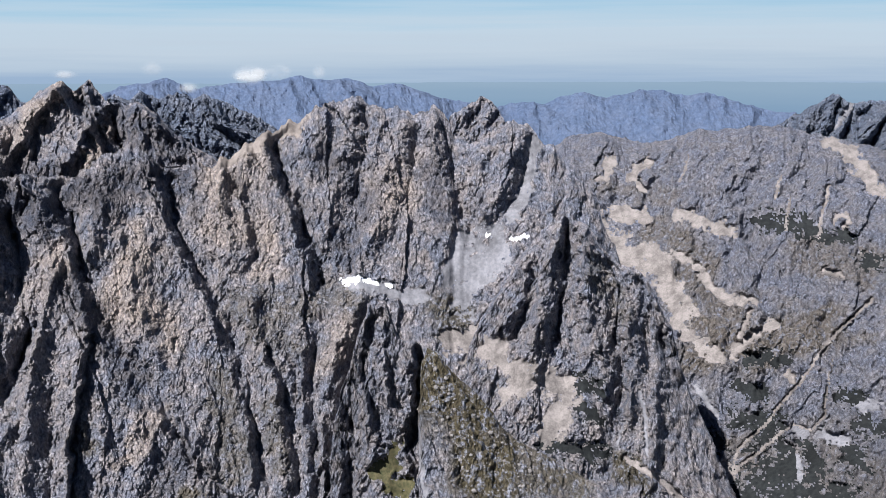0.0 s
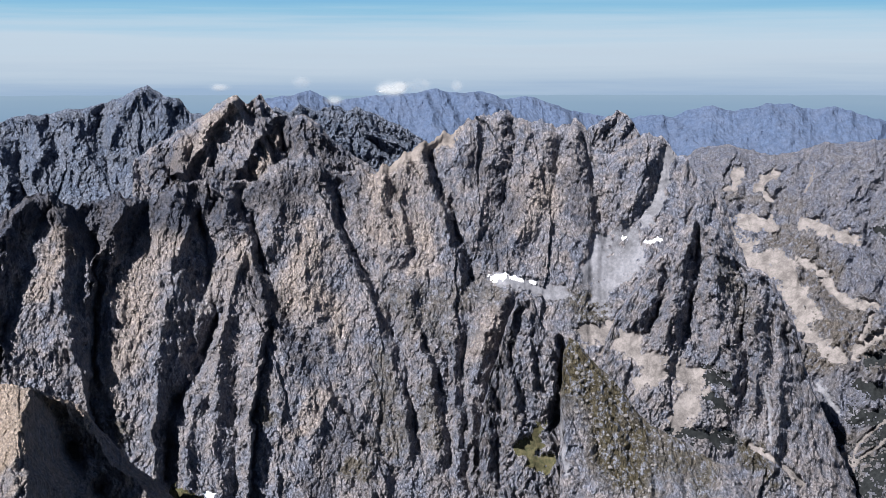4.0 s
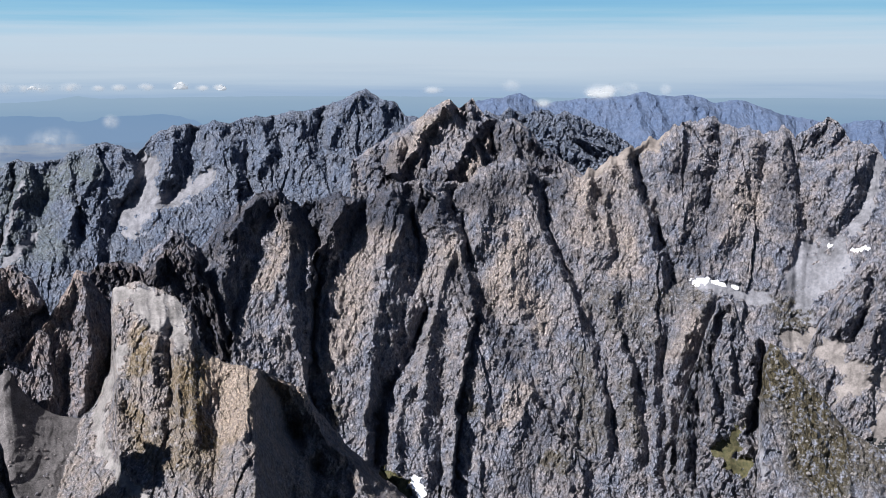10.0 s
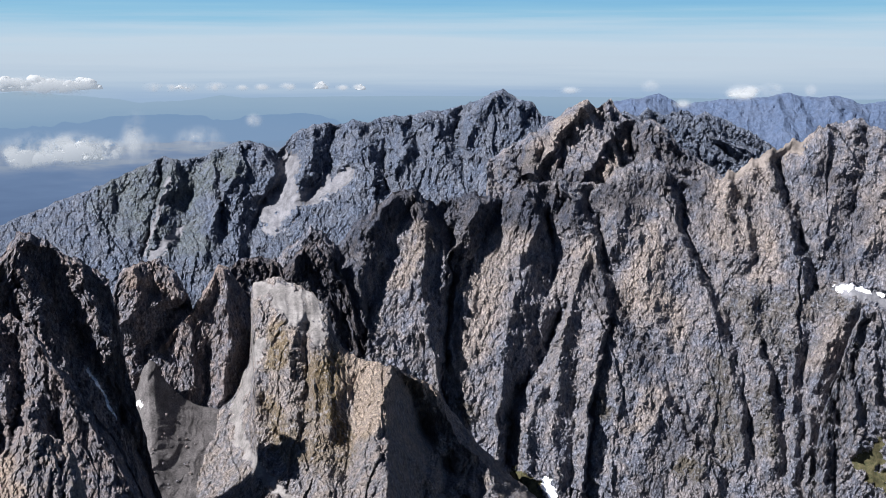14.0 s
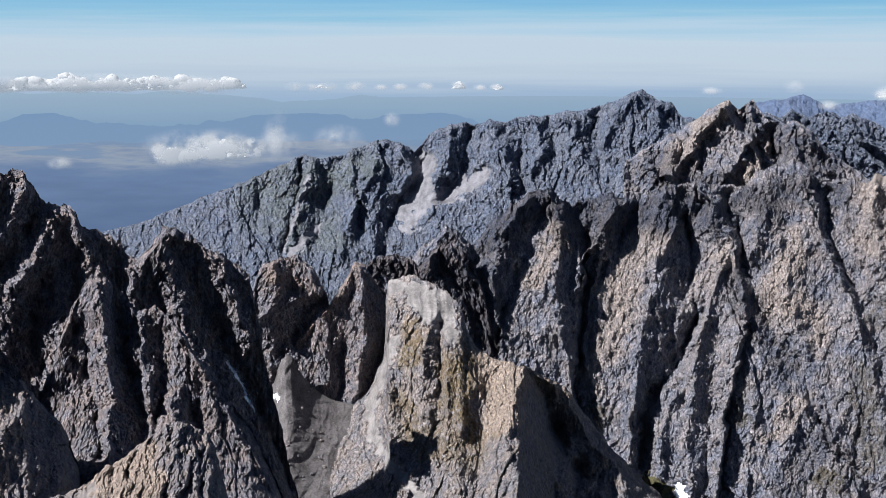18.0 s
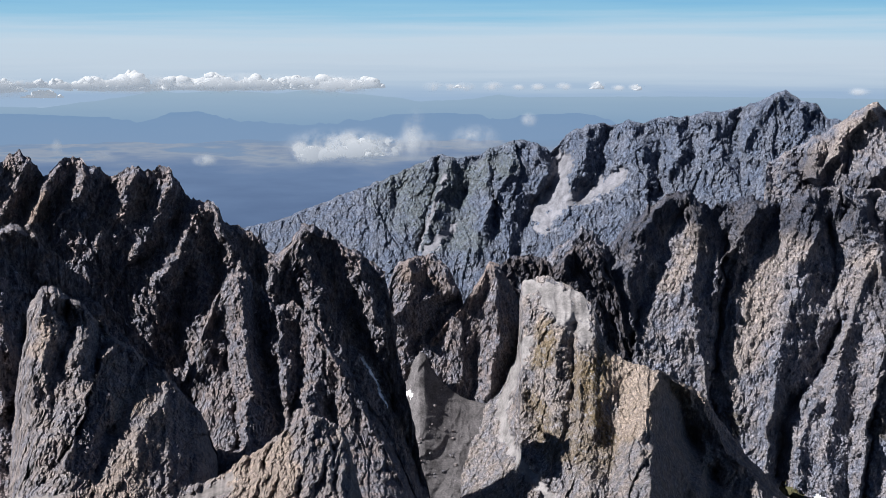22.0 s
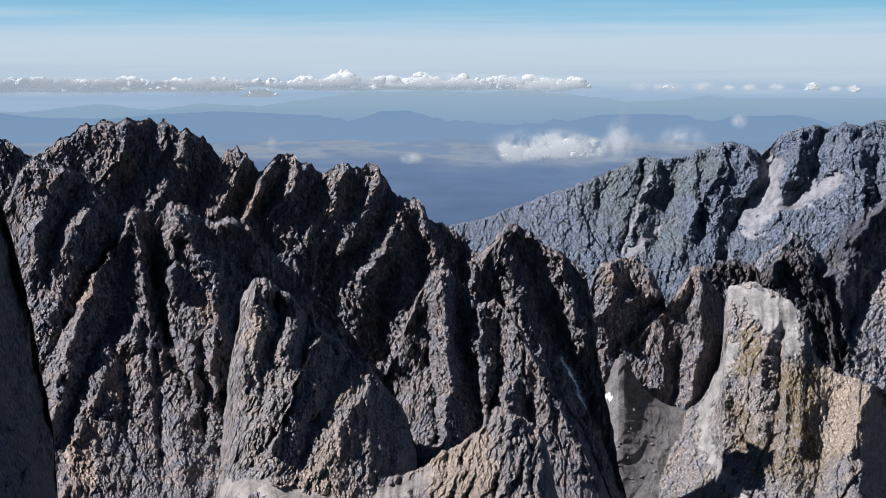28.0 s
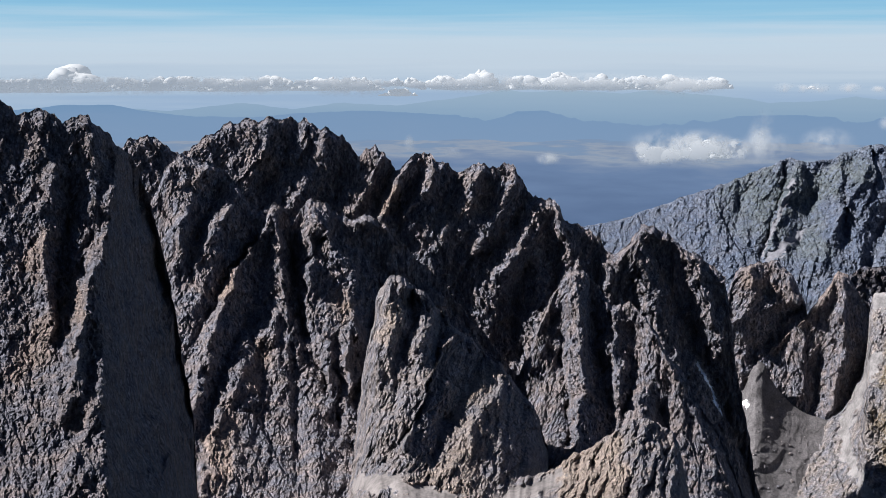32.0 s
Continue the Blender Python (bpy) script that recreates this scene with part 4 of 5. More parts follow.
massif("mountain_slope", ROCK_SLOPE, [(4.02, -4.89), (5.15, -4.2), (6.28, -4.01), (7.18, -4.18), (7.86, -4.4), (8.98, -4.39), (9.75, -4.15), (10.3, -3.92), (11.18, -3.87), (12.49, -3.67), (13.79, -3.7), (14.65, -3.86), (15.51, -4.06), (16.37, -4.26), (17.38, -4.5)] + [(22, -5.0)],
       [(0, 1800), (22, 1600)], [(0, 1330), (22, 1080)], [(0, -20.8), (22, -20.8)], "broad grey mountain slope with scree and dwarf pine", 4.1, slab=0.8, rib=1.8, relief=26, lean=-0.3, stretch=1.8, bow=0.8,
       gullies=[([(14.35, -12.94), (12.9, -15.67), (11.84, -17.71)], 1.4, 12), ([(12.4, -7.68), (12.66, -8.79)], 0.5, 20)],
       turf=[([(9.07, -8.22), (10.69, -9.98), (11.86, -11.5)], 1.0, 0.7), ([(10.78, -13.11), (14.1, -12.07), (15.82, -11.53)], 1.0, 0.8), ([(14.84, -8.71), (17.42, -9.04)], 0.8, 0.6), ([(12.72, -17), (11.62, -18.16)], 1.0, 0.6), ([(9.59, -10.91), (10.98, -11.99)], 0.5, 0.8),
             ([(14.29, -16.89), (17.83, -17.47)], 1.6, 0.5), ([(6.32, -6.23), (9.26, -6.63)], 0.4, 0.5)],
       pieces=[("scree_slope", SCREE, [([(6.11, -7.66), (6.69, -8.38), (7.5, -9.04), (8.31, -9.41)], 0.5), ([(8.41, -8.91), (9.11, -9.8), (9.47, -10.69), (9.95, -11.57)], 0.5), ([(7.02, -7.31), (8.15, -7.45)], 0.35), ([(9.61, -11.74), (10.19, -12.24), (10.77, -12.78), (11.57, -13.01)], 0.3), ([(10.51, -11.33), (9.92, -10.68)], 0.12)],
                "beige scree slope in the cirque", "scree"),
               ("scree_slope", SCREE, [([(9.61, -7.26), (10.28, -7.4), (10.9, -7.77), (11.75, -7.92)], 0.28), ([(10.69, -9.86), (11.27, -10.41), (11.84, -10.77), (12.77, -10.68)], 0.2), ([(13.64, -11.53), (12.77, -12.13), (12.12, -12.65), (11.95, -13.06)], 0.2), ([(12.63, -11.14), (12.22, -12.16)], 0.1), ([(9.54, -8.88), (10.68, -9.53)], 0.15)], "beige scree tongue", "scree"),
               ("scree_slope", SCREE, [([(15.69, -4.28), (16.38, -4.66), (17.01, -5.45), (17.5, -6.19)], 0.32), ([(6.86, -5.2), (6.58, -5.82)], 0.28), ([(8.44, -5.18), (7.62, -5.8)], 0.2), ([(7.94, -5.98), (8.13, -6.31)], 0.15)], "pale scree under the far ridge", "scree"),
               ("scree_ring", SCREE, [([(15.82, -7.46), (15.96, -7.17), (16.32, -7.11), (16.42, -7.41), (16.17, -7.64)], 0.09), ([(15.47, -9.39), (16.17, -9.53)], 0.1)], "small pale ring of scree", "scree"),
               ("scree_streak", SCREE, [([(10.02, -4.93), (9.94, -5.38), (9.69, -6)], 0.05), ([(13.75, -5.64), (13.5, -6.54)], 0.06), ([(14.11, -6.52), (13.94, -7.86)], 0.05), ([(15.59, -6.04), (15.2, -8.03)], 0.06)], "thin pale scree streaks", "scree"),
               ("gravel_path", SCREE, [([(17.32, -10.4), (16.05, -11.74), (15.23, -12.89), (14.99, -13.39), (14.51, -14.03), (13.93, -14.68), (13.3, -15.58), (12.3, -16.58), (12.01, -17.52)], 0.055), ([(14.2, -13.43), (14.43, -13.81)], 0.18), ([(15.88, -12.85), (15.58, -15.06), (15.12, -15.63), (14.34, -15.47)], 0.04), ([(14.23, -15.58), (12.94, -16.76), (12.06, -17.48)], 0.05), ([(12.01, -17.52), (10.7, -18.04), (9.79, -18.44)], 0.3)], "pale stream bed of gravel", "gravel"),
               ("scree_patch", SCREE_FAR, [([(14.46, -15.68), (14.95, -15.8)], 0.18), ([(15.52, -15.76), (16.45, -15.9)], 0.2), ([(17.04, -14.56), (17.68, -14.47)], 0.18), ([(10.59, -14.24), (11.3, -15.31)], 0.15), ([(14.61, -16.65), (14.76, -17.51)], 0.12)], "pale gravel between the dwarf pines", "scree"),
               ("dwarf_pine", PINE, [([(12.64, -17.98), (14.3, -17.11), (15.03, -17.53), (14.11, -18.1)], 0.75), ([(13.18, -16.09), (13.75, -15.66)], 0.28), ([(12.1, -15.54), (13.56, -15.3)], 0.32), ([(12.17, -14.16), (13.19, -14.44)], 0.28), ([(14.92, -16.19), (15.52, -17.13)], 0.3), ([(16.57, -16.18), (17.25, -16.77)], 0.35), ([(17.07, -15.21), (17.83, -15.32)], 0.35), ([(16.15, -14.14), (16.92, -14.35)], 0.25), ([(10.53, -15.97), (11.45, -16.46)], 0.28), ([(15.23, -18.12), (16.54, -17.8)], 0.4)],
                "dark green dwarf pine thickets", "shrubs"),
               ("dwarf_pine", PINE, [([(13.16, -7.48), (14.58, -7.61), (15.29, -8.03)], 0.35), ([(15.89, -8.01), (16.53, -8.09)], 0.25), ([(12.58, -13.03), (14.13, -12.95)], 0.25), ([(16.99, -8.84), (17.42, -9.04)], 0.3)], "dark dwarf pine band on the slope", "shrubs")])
massif("twin_peak", ROCK_WALL, [(-20.06, -4.82), (-19.01, -4), (-17.96, -3.41), (-17.31, -3.08), (-16.66, -2.51), (-16, -2.17), (-15.48, -1.92), (-15.04, -2.25), (-14.44, -1.86), (-14.18, -2.25), (-13.79, -2.72), (-13.01, -2.9), (-12.49, -2.72), (-11.96, -3.16), (-11.17, -4.01), (-9.86, -4.89), (-8.54, -5.87)],
       [(-30, 1500), (0, 1450)], [(-30, 1330), (0, 1330)], [(-30, -12), (0, -12)], "grey twin-headed rock peak", 5.1, step=0.05, slab=0.5, rib=1.4, relief=24, lean=0.5,
       gullies=[([(-14.83, -2.38), (-14.05, -4.07), (-13.79, -4.85)], 0.4, 30), ([(-13.66, -3.16), (-13.39, -4.46)], 0.45, 30), ([(-16.66, -3.55), (-16.54, -4.85)], 0.35, 20)],
       ribs=[([(-15.48, -1.99), (-16.66, -3.55), (-17.98, -5.1)], 0.7, 25), ([(-14.44, -3.55), (-15.36, -5.11)], 0.5, 20)],
       dark_marks=[([(-19.03, -5.09), (-16.94, -5.63), (-13.79, -5.89), (-11.17, -4.58)], 0.9, 0.7), ([(-13.79, -3.29), (-12.74, -4.07), (-11.69, -4.58)], 0.6, 0.7)],
       lichen=[([(-15.48, -1.99), (-16.66, -3.55), (-17.98, -5.1)], 0.6, 0.6), ([(-13.79, -3.81), (-14.84, -5.63)], 0.5, 0.7)])
massif("rock_peak", ROCK_WALL, [(-0.32, -4.67), (0.18, -3.42), (0.71, -3.08), (1.16, -2.81), (1.5, -2.47), (1.87, -2.81), (2.3, -3.42), (2.88, -4.21), (3.57, -5.11)],
       [(-5, 1420), (6, 1420)], [(-5, 1340), (6, 1340)], [(-5, -10), (6, -10)], "dark pyramid peak behind the wall", 5.6, rib=1.0, relief=24, lean=-0.4)
massif("main_wall", ROCK_WALL, [(-32.82, -10.31), (-31.33, -9.39), (-29.85, -9.21), (-28.69, -8.12), (-28.31, -7.75), (-27.76, -7.97), (-27.09, -8.68), (-26.03, -7.44), (-24.99, -6.56), (-23.95, -5.89), (-23.19, -6.21), (-22.43, -6.82), (-21.65, -6.52), (-20.6, -6.25), (-19.83, -6.44), (-19.04, -6.13), (-17.99, -5.88), (-16.68, -5.58), (-15.63, -5.76), (-14.57, -5.63), (-13.52, -4.85), (-12.48, -4.54), (-11.69, -5.11), (-11.03, -5.57), (-10.25, -5.31), (-9.2, -5.3)] +
       [(-9.09, -5.17), (-8.04, -4.51), (-6.91, -3.91), (-6, -3.56), (-5.09, -3.07), (-4.18, -2.8), (-3.5, -2.62), (-2.93, -2.96), (-2.14, -3.08), (-1.46, -3.26), (-1.12, -3.49), (-0.43, -3.01), (0.02, -3.42), (0.37, -4.22), (1.05, -4.56), (1.74, -4.21), (2.3, -3.87), (2.76, -3.64), (3.44, -3.85), (4.02, -4.39), (4.94, -5.22), (5.86, -6), (6.21, -6.68), (6.57, -7.81), (7.04, -8.71), (7.53, -10.52), (8.28, -13.21)],
       [(-36, 1020), (-20, 1180), (-4, 1260), (12, 1270)], [(-36, 880), (-20, 1010), (-4, 1070), (12, 1090)], [(-36, -21), (12, -21)],
       "huge grey granite wall furrowed by dark gullies", 6.1, rib=2.4, relief=22, lean=0.15, stretch=3.5, step=0.048,
       dark_marks=[([(-26.02, -7.05), (-23.71, -6.59), (-21.66, -6.88), (-19.05, -7.18), (-16.42, -6.67)], 1.5, 1.0), ([(-14.84, -6.16), (-13.78, -6.68), (-12.21, -5.63), (-10.38, -5.1)], 0.7, 0.9), ([(-26.34, -9.09), (-25.91, -11.67), (-26.22, -13.2)], 0.8, 0.8), ([(-21.74, -10.78), (-21.17, -8.71), (-20.11, -7.69)], 0.5, 0.7), ([(-15.38, -9.82), (-14.05, -11.39), (-12.43, -14.25)], 0.6, 0.7), ([(-4.69, -5.04), (-3.37, -6.56), (-3.82, -8.63)], 0.7, 0.6), ([(-0.07, -7.49), (-0.63, -5.73)], 0.6, 0.7), ([(-3.22, -11.7), (-3.11, -15.28), (-3.28, -18.32)], 0.7, 0.5), ([(-11.06, -17.08), (-12.13, -19.13)], 0.8, 0.6), ([(-10.36, -7.19), (-10.63, -6.4)], 0.6, 0.5)],
       pieces=[("snow_patch", SNOW, [([(-4.13, -10.1), (-3.52, -9.99)], 0.13)], "small white snow patch below the wall", "snow"),
               ("snow_patch", SNOW, [([(-3.34, -9.99), (-2.83, -10.16)], 0.11)], "small white snow patch on scree", "snow"),
               ("snow_patch", SNOW, [([(-2.41, -10.21), (-2.18, -10.32)], 0.07)], "thin white snow patch on scree", "snow"),
               ("snow_patch", SNOW, [([(2.75, -8.38), (3.41, -8.24)], 0.08)], "white snow strip in the couloir", "snow"),
               ("snow_patch", SNOW, [([(1.71, -8.25), (1.8, -8.18)], 0.08)], "small white snow patch in the couloir", "snow"),
               ("snow_patch", SNOW, [([(-17.26, -19.32), (-16.83, -19.93)], 0.22)], "white snow tongue at the foot of the wall", "snow"),
               ("scree_slope", SCREE_FAR, [([(3.61, -4.43), (3.35, -6.03), (2.79, -7.63)], 0.28), ([(2.22, -8.54), (1.41, -9.69), (0.84, -10.6)], 0.75), ([(0.83, -8.55), (0.37, -9.69)], 0.5), ([(-3.92, -10.13), (-1.95, -10.6), (-0.91, -10.72)], 0.28)], "pale scree couloir below the peak", "scree"),
               ("scree_slope", SCREE, [([(0.14, -12.54), (1.31, -12.31), (1.19, -13.34)], 0.4), ([(2.01, -12.88), (3.19, -13.77), (2.49, -14.23)], 0.8), ([(4.59, -14.2), (5.07, -15.09), (4.15, -16.24)], 0.7)], "beige scree apron under the pyramid", "scree"),
               ("grass_slope", SLOPE_TAN, [([(-9.13, -5.14), (-8.25, -4.67), (-7.02, -4.09), (-5.87, -3.59)], 0.42)], "smooth tan slope along the crest", "slope"),
               ("dwarf_pine", PINE, [([(3.43, -15.13), (3.91, -15.79)], 0.35), ([(5.33, -16.66), (6.49, -16.4)], 0.3), ([(5.52, -14.18), (6.45, -14.16)], 0.35)], "dark dwarf pine on ledges", "shrubs"),
               ("grass_patch", GRASS, [([(-18.54, -19.22), (-17.46, -19.92)], 0.35)], "strip of green grass at the foot of the wall", "grass")],
       turf=[([(-0.56, -11.06), (0.84, -11.52), (0.14, -11.97)], 0.6, 0.8), ([(-7.96, -11.41), (-6.14, -12.36)], 0.9, 0.5), ([(-14.45, -16.07), (-14.58, -15.55)], 0.5, 0.7), ([(-21.31, -15.95), (-20.92, -16.48)], 0.5, 0.7), ([(-9.22, -13.95), (-8.76, -17.54)], 0.6, 0.6), ([(-7.07, -15.18), (-6.75, -17.47)], 0.5, 0.6),
             ([(-10.78, -18.6), (-9.97, -18.46)], 0.5, 0.8), ([(-3.77, -10.69), (-7.15, -11.05)], 0.7, 0.5), ([(-0.42, -18.13), (2.16, -18.91)], 2.0, 0.8)],
       lichen=[([(-22.97, -7.9), (-24.07, -10.45)], 0.5, 0.7), ([(-19.07, -8.48), (-20.16, -11.07), (-21.27, -14.16)], 0.8, 0.6), ([(-15.37, -8.77), (-16.44, -10.34)], 0.6, 0.5), ([(-12.46, -8.51), (-12.98, -10.87), (-11.11, -11.9)], 1.0, 0.7), ([(-8.55, -5.09), (-9.05, -7.17), (-7.46, -8.45)], 1.2, 0.6), ([(-3.74, -11.72), (-4.73, -13.3)], 0.6, 0.6),
               ([(-9.6, -4.57), (-7.02, -3.78), (-6, -3.51)], 0.7, 0.7), ([(-1.88, -5.76), (-2.56, -8.08)], 0.8, 0.5), ([(-11.89, -15.54), (-13.23, -17.1)], 0.5, 0.6)], bones="wall", bold=0.88, jag=0.19)
massif("rock_pyramid", ROCK_WALL, [(0.84, -13.34), (1.54, -11.74), (2.23, -10.6), (2.8, -9.68), (3.37, -8.76), (3.83, -8.3), (4.4, -7.73), (4.97, -7.45), (5.31, -7.65), (5.89, -7.82), (6.35, -8.54), (7.05, -9.28), (7.97, -9.6), (8.67, -10.53), (9.39, -11.82), (9.77, -13.38), (10.38, -14.91), (11.35, -16.64), (12.33, -18.77)],
       [(0, 1170), (12, 1190)], [(0, 1080), (12, 1090)], [(0, -21), (12, -21)], "steep grey rock pyramid between scree slopes", 6.6, rib=1.4, relief=20, lean=0.1, step=0.055,
       pieces=[("gravel_path", SCREE_FAR, [([(8.07, -14.34), (8.33, -15.45), (8.45, -16.78)], 0.07), ([(7.45, -15.59), (7.2, -16.6)], 0.05)], "thin pale gravel streak", "gravel"),
               ("scree_slope", SCREE, [([(2.01, -12.99), (3.42, -14), (2.72, -14.46)], 0.5), ([(4.71, -13.97), (5.07, -15.09), (4.27, -16.24)], 0.55)], "beige scree apron under the pyramid", "scree"),
               ("dwarf_pine", PINE, [([(4.15, -16.57), (6.73, -16.84)], 0.3), ([(5.4, -14.01), (6.57, -14.38)], 0.3), ([(5.77, -15.08), (6.48, -15.51)], 0.25)], "dark dwarf pine on ledges", "shrubs"),
               ("gravel_path", SCREE, [([(7.55, -16.99), (8.85, -17.69), (9.91, -18.52)], 0.12)], "pale gravel stream bed", "gravel")],
       turf=[([(7.2, -17.05), (8.39, -18.11)], 0.5, 0.9), ([(6.37, -9.63), (7.32, -11.43)], 0.5, 0.5)], bones="pyramid")
massif("rock_pillar", ROCK_WALL, [(-4.7, -16.9), (-4.2, -14.66), (-3.79, -13.31), (-3.35, -11.84), (-3.07, -11.05), (-2.7, -10.69), (-2.3, -10.94), (-1.96, -11.85), (-1.68, -12.47), (-1.14, -12.47), (-0.84, -12.7), (-0.73, -13.34), (-0.66, -14.7)],
       [(-8, 1080), (2, 1080)], [(-8, 1040), (2, 1040)], [(-8, -21), (2, -21)], "grey rock pillar beside a black cleft", 6.8, rib=1.0, relief=14, lean=0.2, step=0.048,
       gullies=[([(-0.91, -12.88), (-1.03, -14.7), (-1.16, -16.5)], 0.6, 30), ([(-4.08, -14.21), (-3.89, -18.69)], 0.6, 24), ([(-2.89, -11.5), (-3.37, -13.77)], 0.3, 12)],
       pieces=[("grass_patch", GRASS, [([(-1.99, -16.83), (-2.58, -17.83), (-1.64, -18.28)], 0.4)], "green grass below the pillar", "grass")])
massif("grassy_spur", ROCK_WALL, [(-0.99, -15.15), (-0.84, -13.34), (-0.61, -12.7), (-0.21, -12.84), (0.37, -13.57), (1.08, -14.24), (2.02, -15.19), (2.85, -16.21), (4.16, -16.91), (5.34, -17.51), (6.52, -17.96), (7.48, -18.81), (8.2, -19.87)],
       [(-2, 1060), (9, 1070)], [(-2, 1000), (9, 1010)], [(-2, -21), (9, -21)], "brown grassy spur strewn with pale boulders", 7.7, rib=1.2, relief=7, lean=0.3, step=0.048, jag=0.04,
       turf=[([(-0.33, -13.34), (1.56, -16.5), (2.76, -18.71)], 2.2, 1.0), ([(5.12, -18.22), (3.69, -17.59)], 1.5, 0.8)], pieces=[("gravel_path", SCREE_FAR, [([(-0.99, -16.5), (-0.85, -17.62), (-0.69, -18.73)], 0.1)], "pale gravel runnel beside the spur", "gravel")])
massif("rock_crag", ROCK_NEAR, [(-33.84, -11.89), (-32.76, -10.33), (-32.22, -9.55), (-31.42, -9.09), (-30.63, -8.98), (-29.57, -9.56), (-28.77, -8.77), (-28.25, -7.93), (-27.77, -8.11), (-27.18, -9.03), (-26.64, -10.33), (-26.09, -11.89), (-25.27, -13.95), (-24.72, -14.98)],
       [(-40, 1040), (-20, 1080)], [(-40, 1025), (-20, 1055)], [(-40, -16), (-20, -16)], "dark crags above the pale saddle", 7.4, dark_marks=[([(-33, -9.5), (-29, -9.2), (-26, -12)], 3.0, 0.8)], rib=1.2, tuck=0.0, relief=18.4, lean=0.2, step=0.048, back=92)
massif("rock_buttress", ROCK_BUTTRESS, [(-33.89, -16.68), (-33.34, -16.15), (-32.8, -15.95), (-32.26, -15.59), (-31.85, -15.03), (-31.31, -14), (-31.12, -12.9), (-31.08, -11.4), (-31.0, -10.3), (-29.83, -10.03), (-28.23, -10.73), (-27.6, -11.51), (-27.3, -12.55), (-26.75, -13.51), (-25.8, -13.96), (-24.6, -14.15), (-23.12, -14.93), (-22.58, -15.17), (-21.77, -16.17), (-20.68, -17.39), (-19.31, -18.83), (-17.97, -19.79), (-16.07, -21.56)],
       [(-36, 987), (-31, 966), (-24.8, 896), (-23, 966), (-15, 980)], [(-36, 826), (-31, 798), (-24.8, 714), (-23, 812), (-15, 826)], [(-36, -21.5), (-15, -21.5)], "brown-grey rock buttress with a pale saddle", 7.1, rib=1.2, relief=11.2, lean=-0.3, step=0.048,
       turf=[([(-29.7, -12.44), (-30.1, -14)], 0.5, 0.8), ([(-27.41, -13.99), (-27.66, -16.57), (-26.85, -17.33)], 0.8, 0.9), ([(-29.56, -17.61), (-27.38, -18.1)], 0.9, 0.6), ([(-30.37, -15.55), (-29.83, -18.12)], 0.5, 0.7), ([(-28.22, -13.99), (-27.94, -15.54)], 0.5, 0.7)],
       lichen=[([(-26.87, -14.24), (-25.53, -14.48), (-25.77, -16.54)], 1.0, 0.8), ([(-23.65, -14.95), (-22.57, -15.69)], 0.5, 0.8), ([(-30.1, -12.44), (-29.29, -12.96)], 0.6, 0.6)],
       pieces=[("scree_saddle", SCREE_PALE, [([(-30.5, -10.55), (-29.56, -10.92), (-28.23, -11.52)], 0.5), ([(-29.43, -11.6), (-28.55, -12.12), (-27.9, -12.82)], 0.34)], "pale gravel saddle on the buttress", "scree"),
               ("gravel_path", SCREE_PALE, [([(-30.72, -13.01), (-31.17, -14.13), (-31.66, -15.29), (-31.94, -16.32), (-31.73, -17.6), (-30.92, -18.76), (-29.55, -20.15)], 0.24)], "white gravel stream beside the buttress", "gravel")], bones="buttress", bold=1.2)
massif("scree_couloir", SCREE_GREY, [(-39.75, -16.23), (-38.15, -15.46), (-37.21, -15.23), (-36.73, -15.19), (-36.38, -14.84), (-36.1, -13.97), (-35.85, -13.51), (-35.56, -13.68), (-35.2, -14.33), (-34.81, -14.88), (-34.28, -15.36), (-33.61, -15.73), (-32.53, -16), (-32.16, -16.37), (-31.89, -16.94), (-31.57, -17.91), (-30.73, -18.94), (-29.5, -20.3), (-28.18, -22.14)],
       [(-48, 935), (-37.4, 950), (-35.85, 960), (-33, 965), (-28, 975)], [(-48, 830), (-35, 842), (-33, 840), (-28, 840)], [(-48, -21.5), (-28, -21.5)], "grey scree couloir between the ridges", 8.1, slab=0.0, rib=1.2, relief=2.0, jag=0.02, lean=-0.6, category="scree", step=0.048,
       pieces=[("snow_patch", SNOW, [([(-37.26, -14.92), (-36.81, -15.19), (-36.23, -15.57)], 0.1)], "thin white snow strip by the tower", "snow")])
massif("rock_tower", ROCK_NEAR, [(-38.14, -15.15), (-37.85, -13.87), (-37.68, -12.33), (-37.39, -10.78), (-37.11, -9.8), (-36.71, -9.31), (-35.92, -9.14), (-35.12, -9.03), (-34.55, -9.53), (-34.14, -10.32), (-33.8, -11.05), (-33.63, -12.93), (-33.44, -15.53)],
       [(-45, 1000), (-30, 1000)], [(-45, 965), (-30, 965)], [(-45, -16.4), (-30, -16.4)], "blocky dark rock tower beside the couloir", 9.1, rib=0.9, tuck=0.0, relief=9, back=86, step=0.05,
       lichen=[([(-36.45, -9.63), (-35.41, -10.3)], 0.5, 0.5)], bones="dark_tower", bold=1.6)
massif("rock_tower", ROCK_NEAR, [(-35.73, -13.93), (-35.5, -13.21), (-34.91, -12.52), (-33.83, -11.5), (-33.29, -10.59), (-32.49, -9.37), (-32.09, -9.55), (-31.64, -10.34), (-31.03, -11.08), (-30.39, -11.91), (-30.21, -14), (-29.99, -16.33)],
       [(-42, 1010), (-28, 1010)], [(-42, 975), (-28, 975)], [(-42, -16.6), (-28, -16.6)], "brown rock tower with a shaded flank", 10.1, rib=0.9, tuck=0.0, relief=9, back=103, step=0.05,
       lichen=[([(-32.49, -9.55), (-33.83, -11.63), (-35.32, -13.29)], 0.4, 0.45)], bones="brown_tower", bold=1.8)
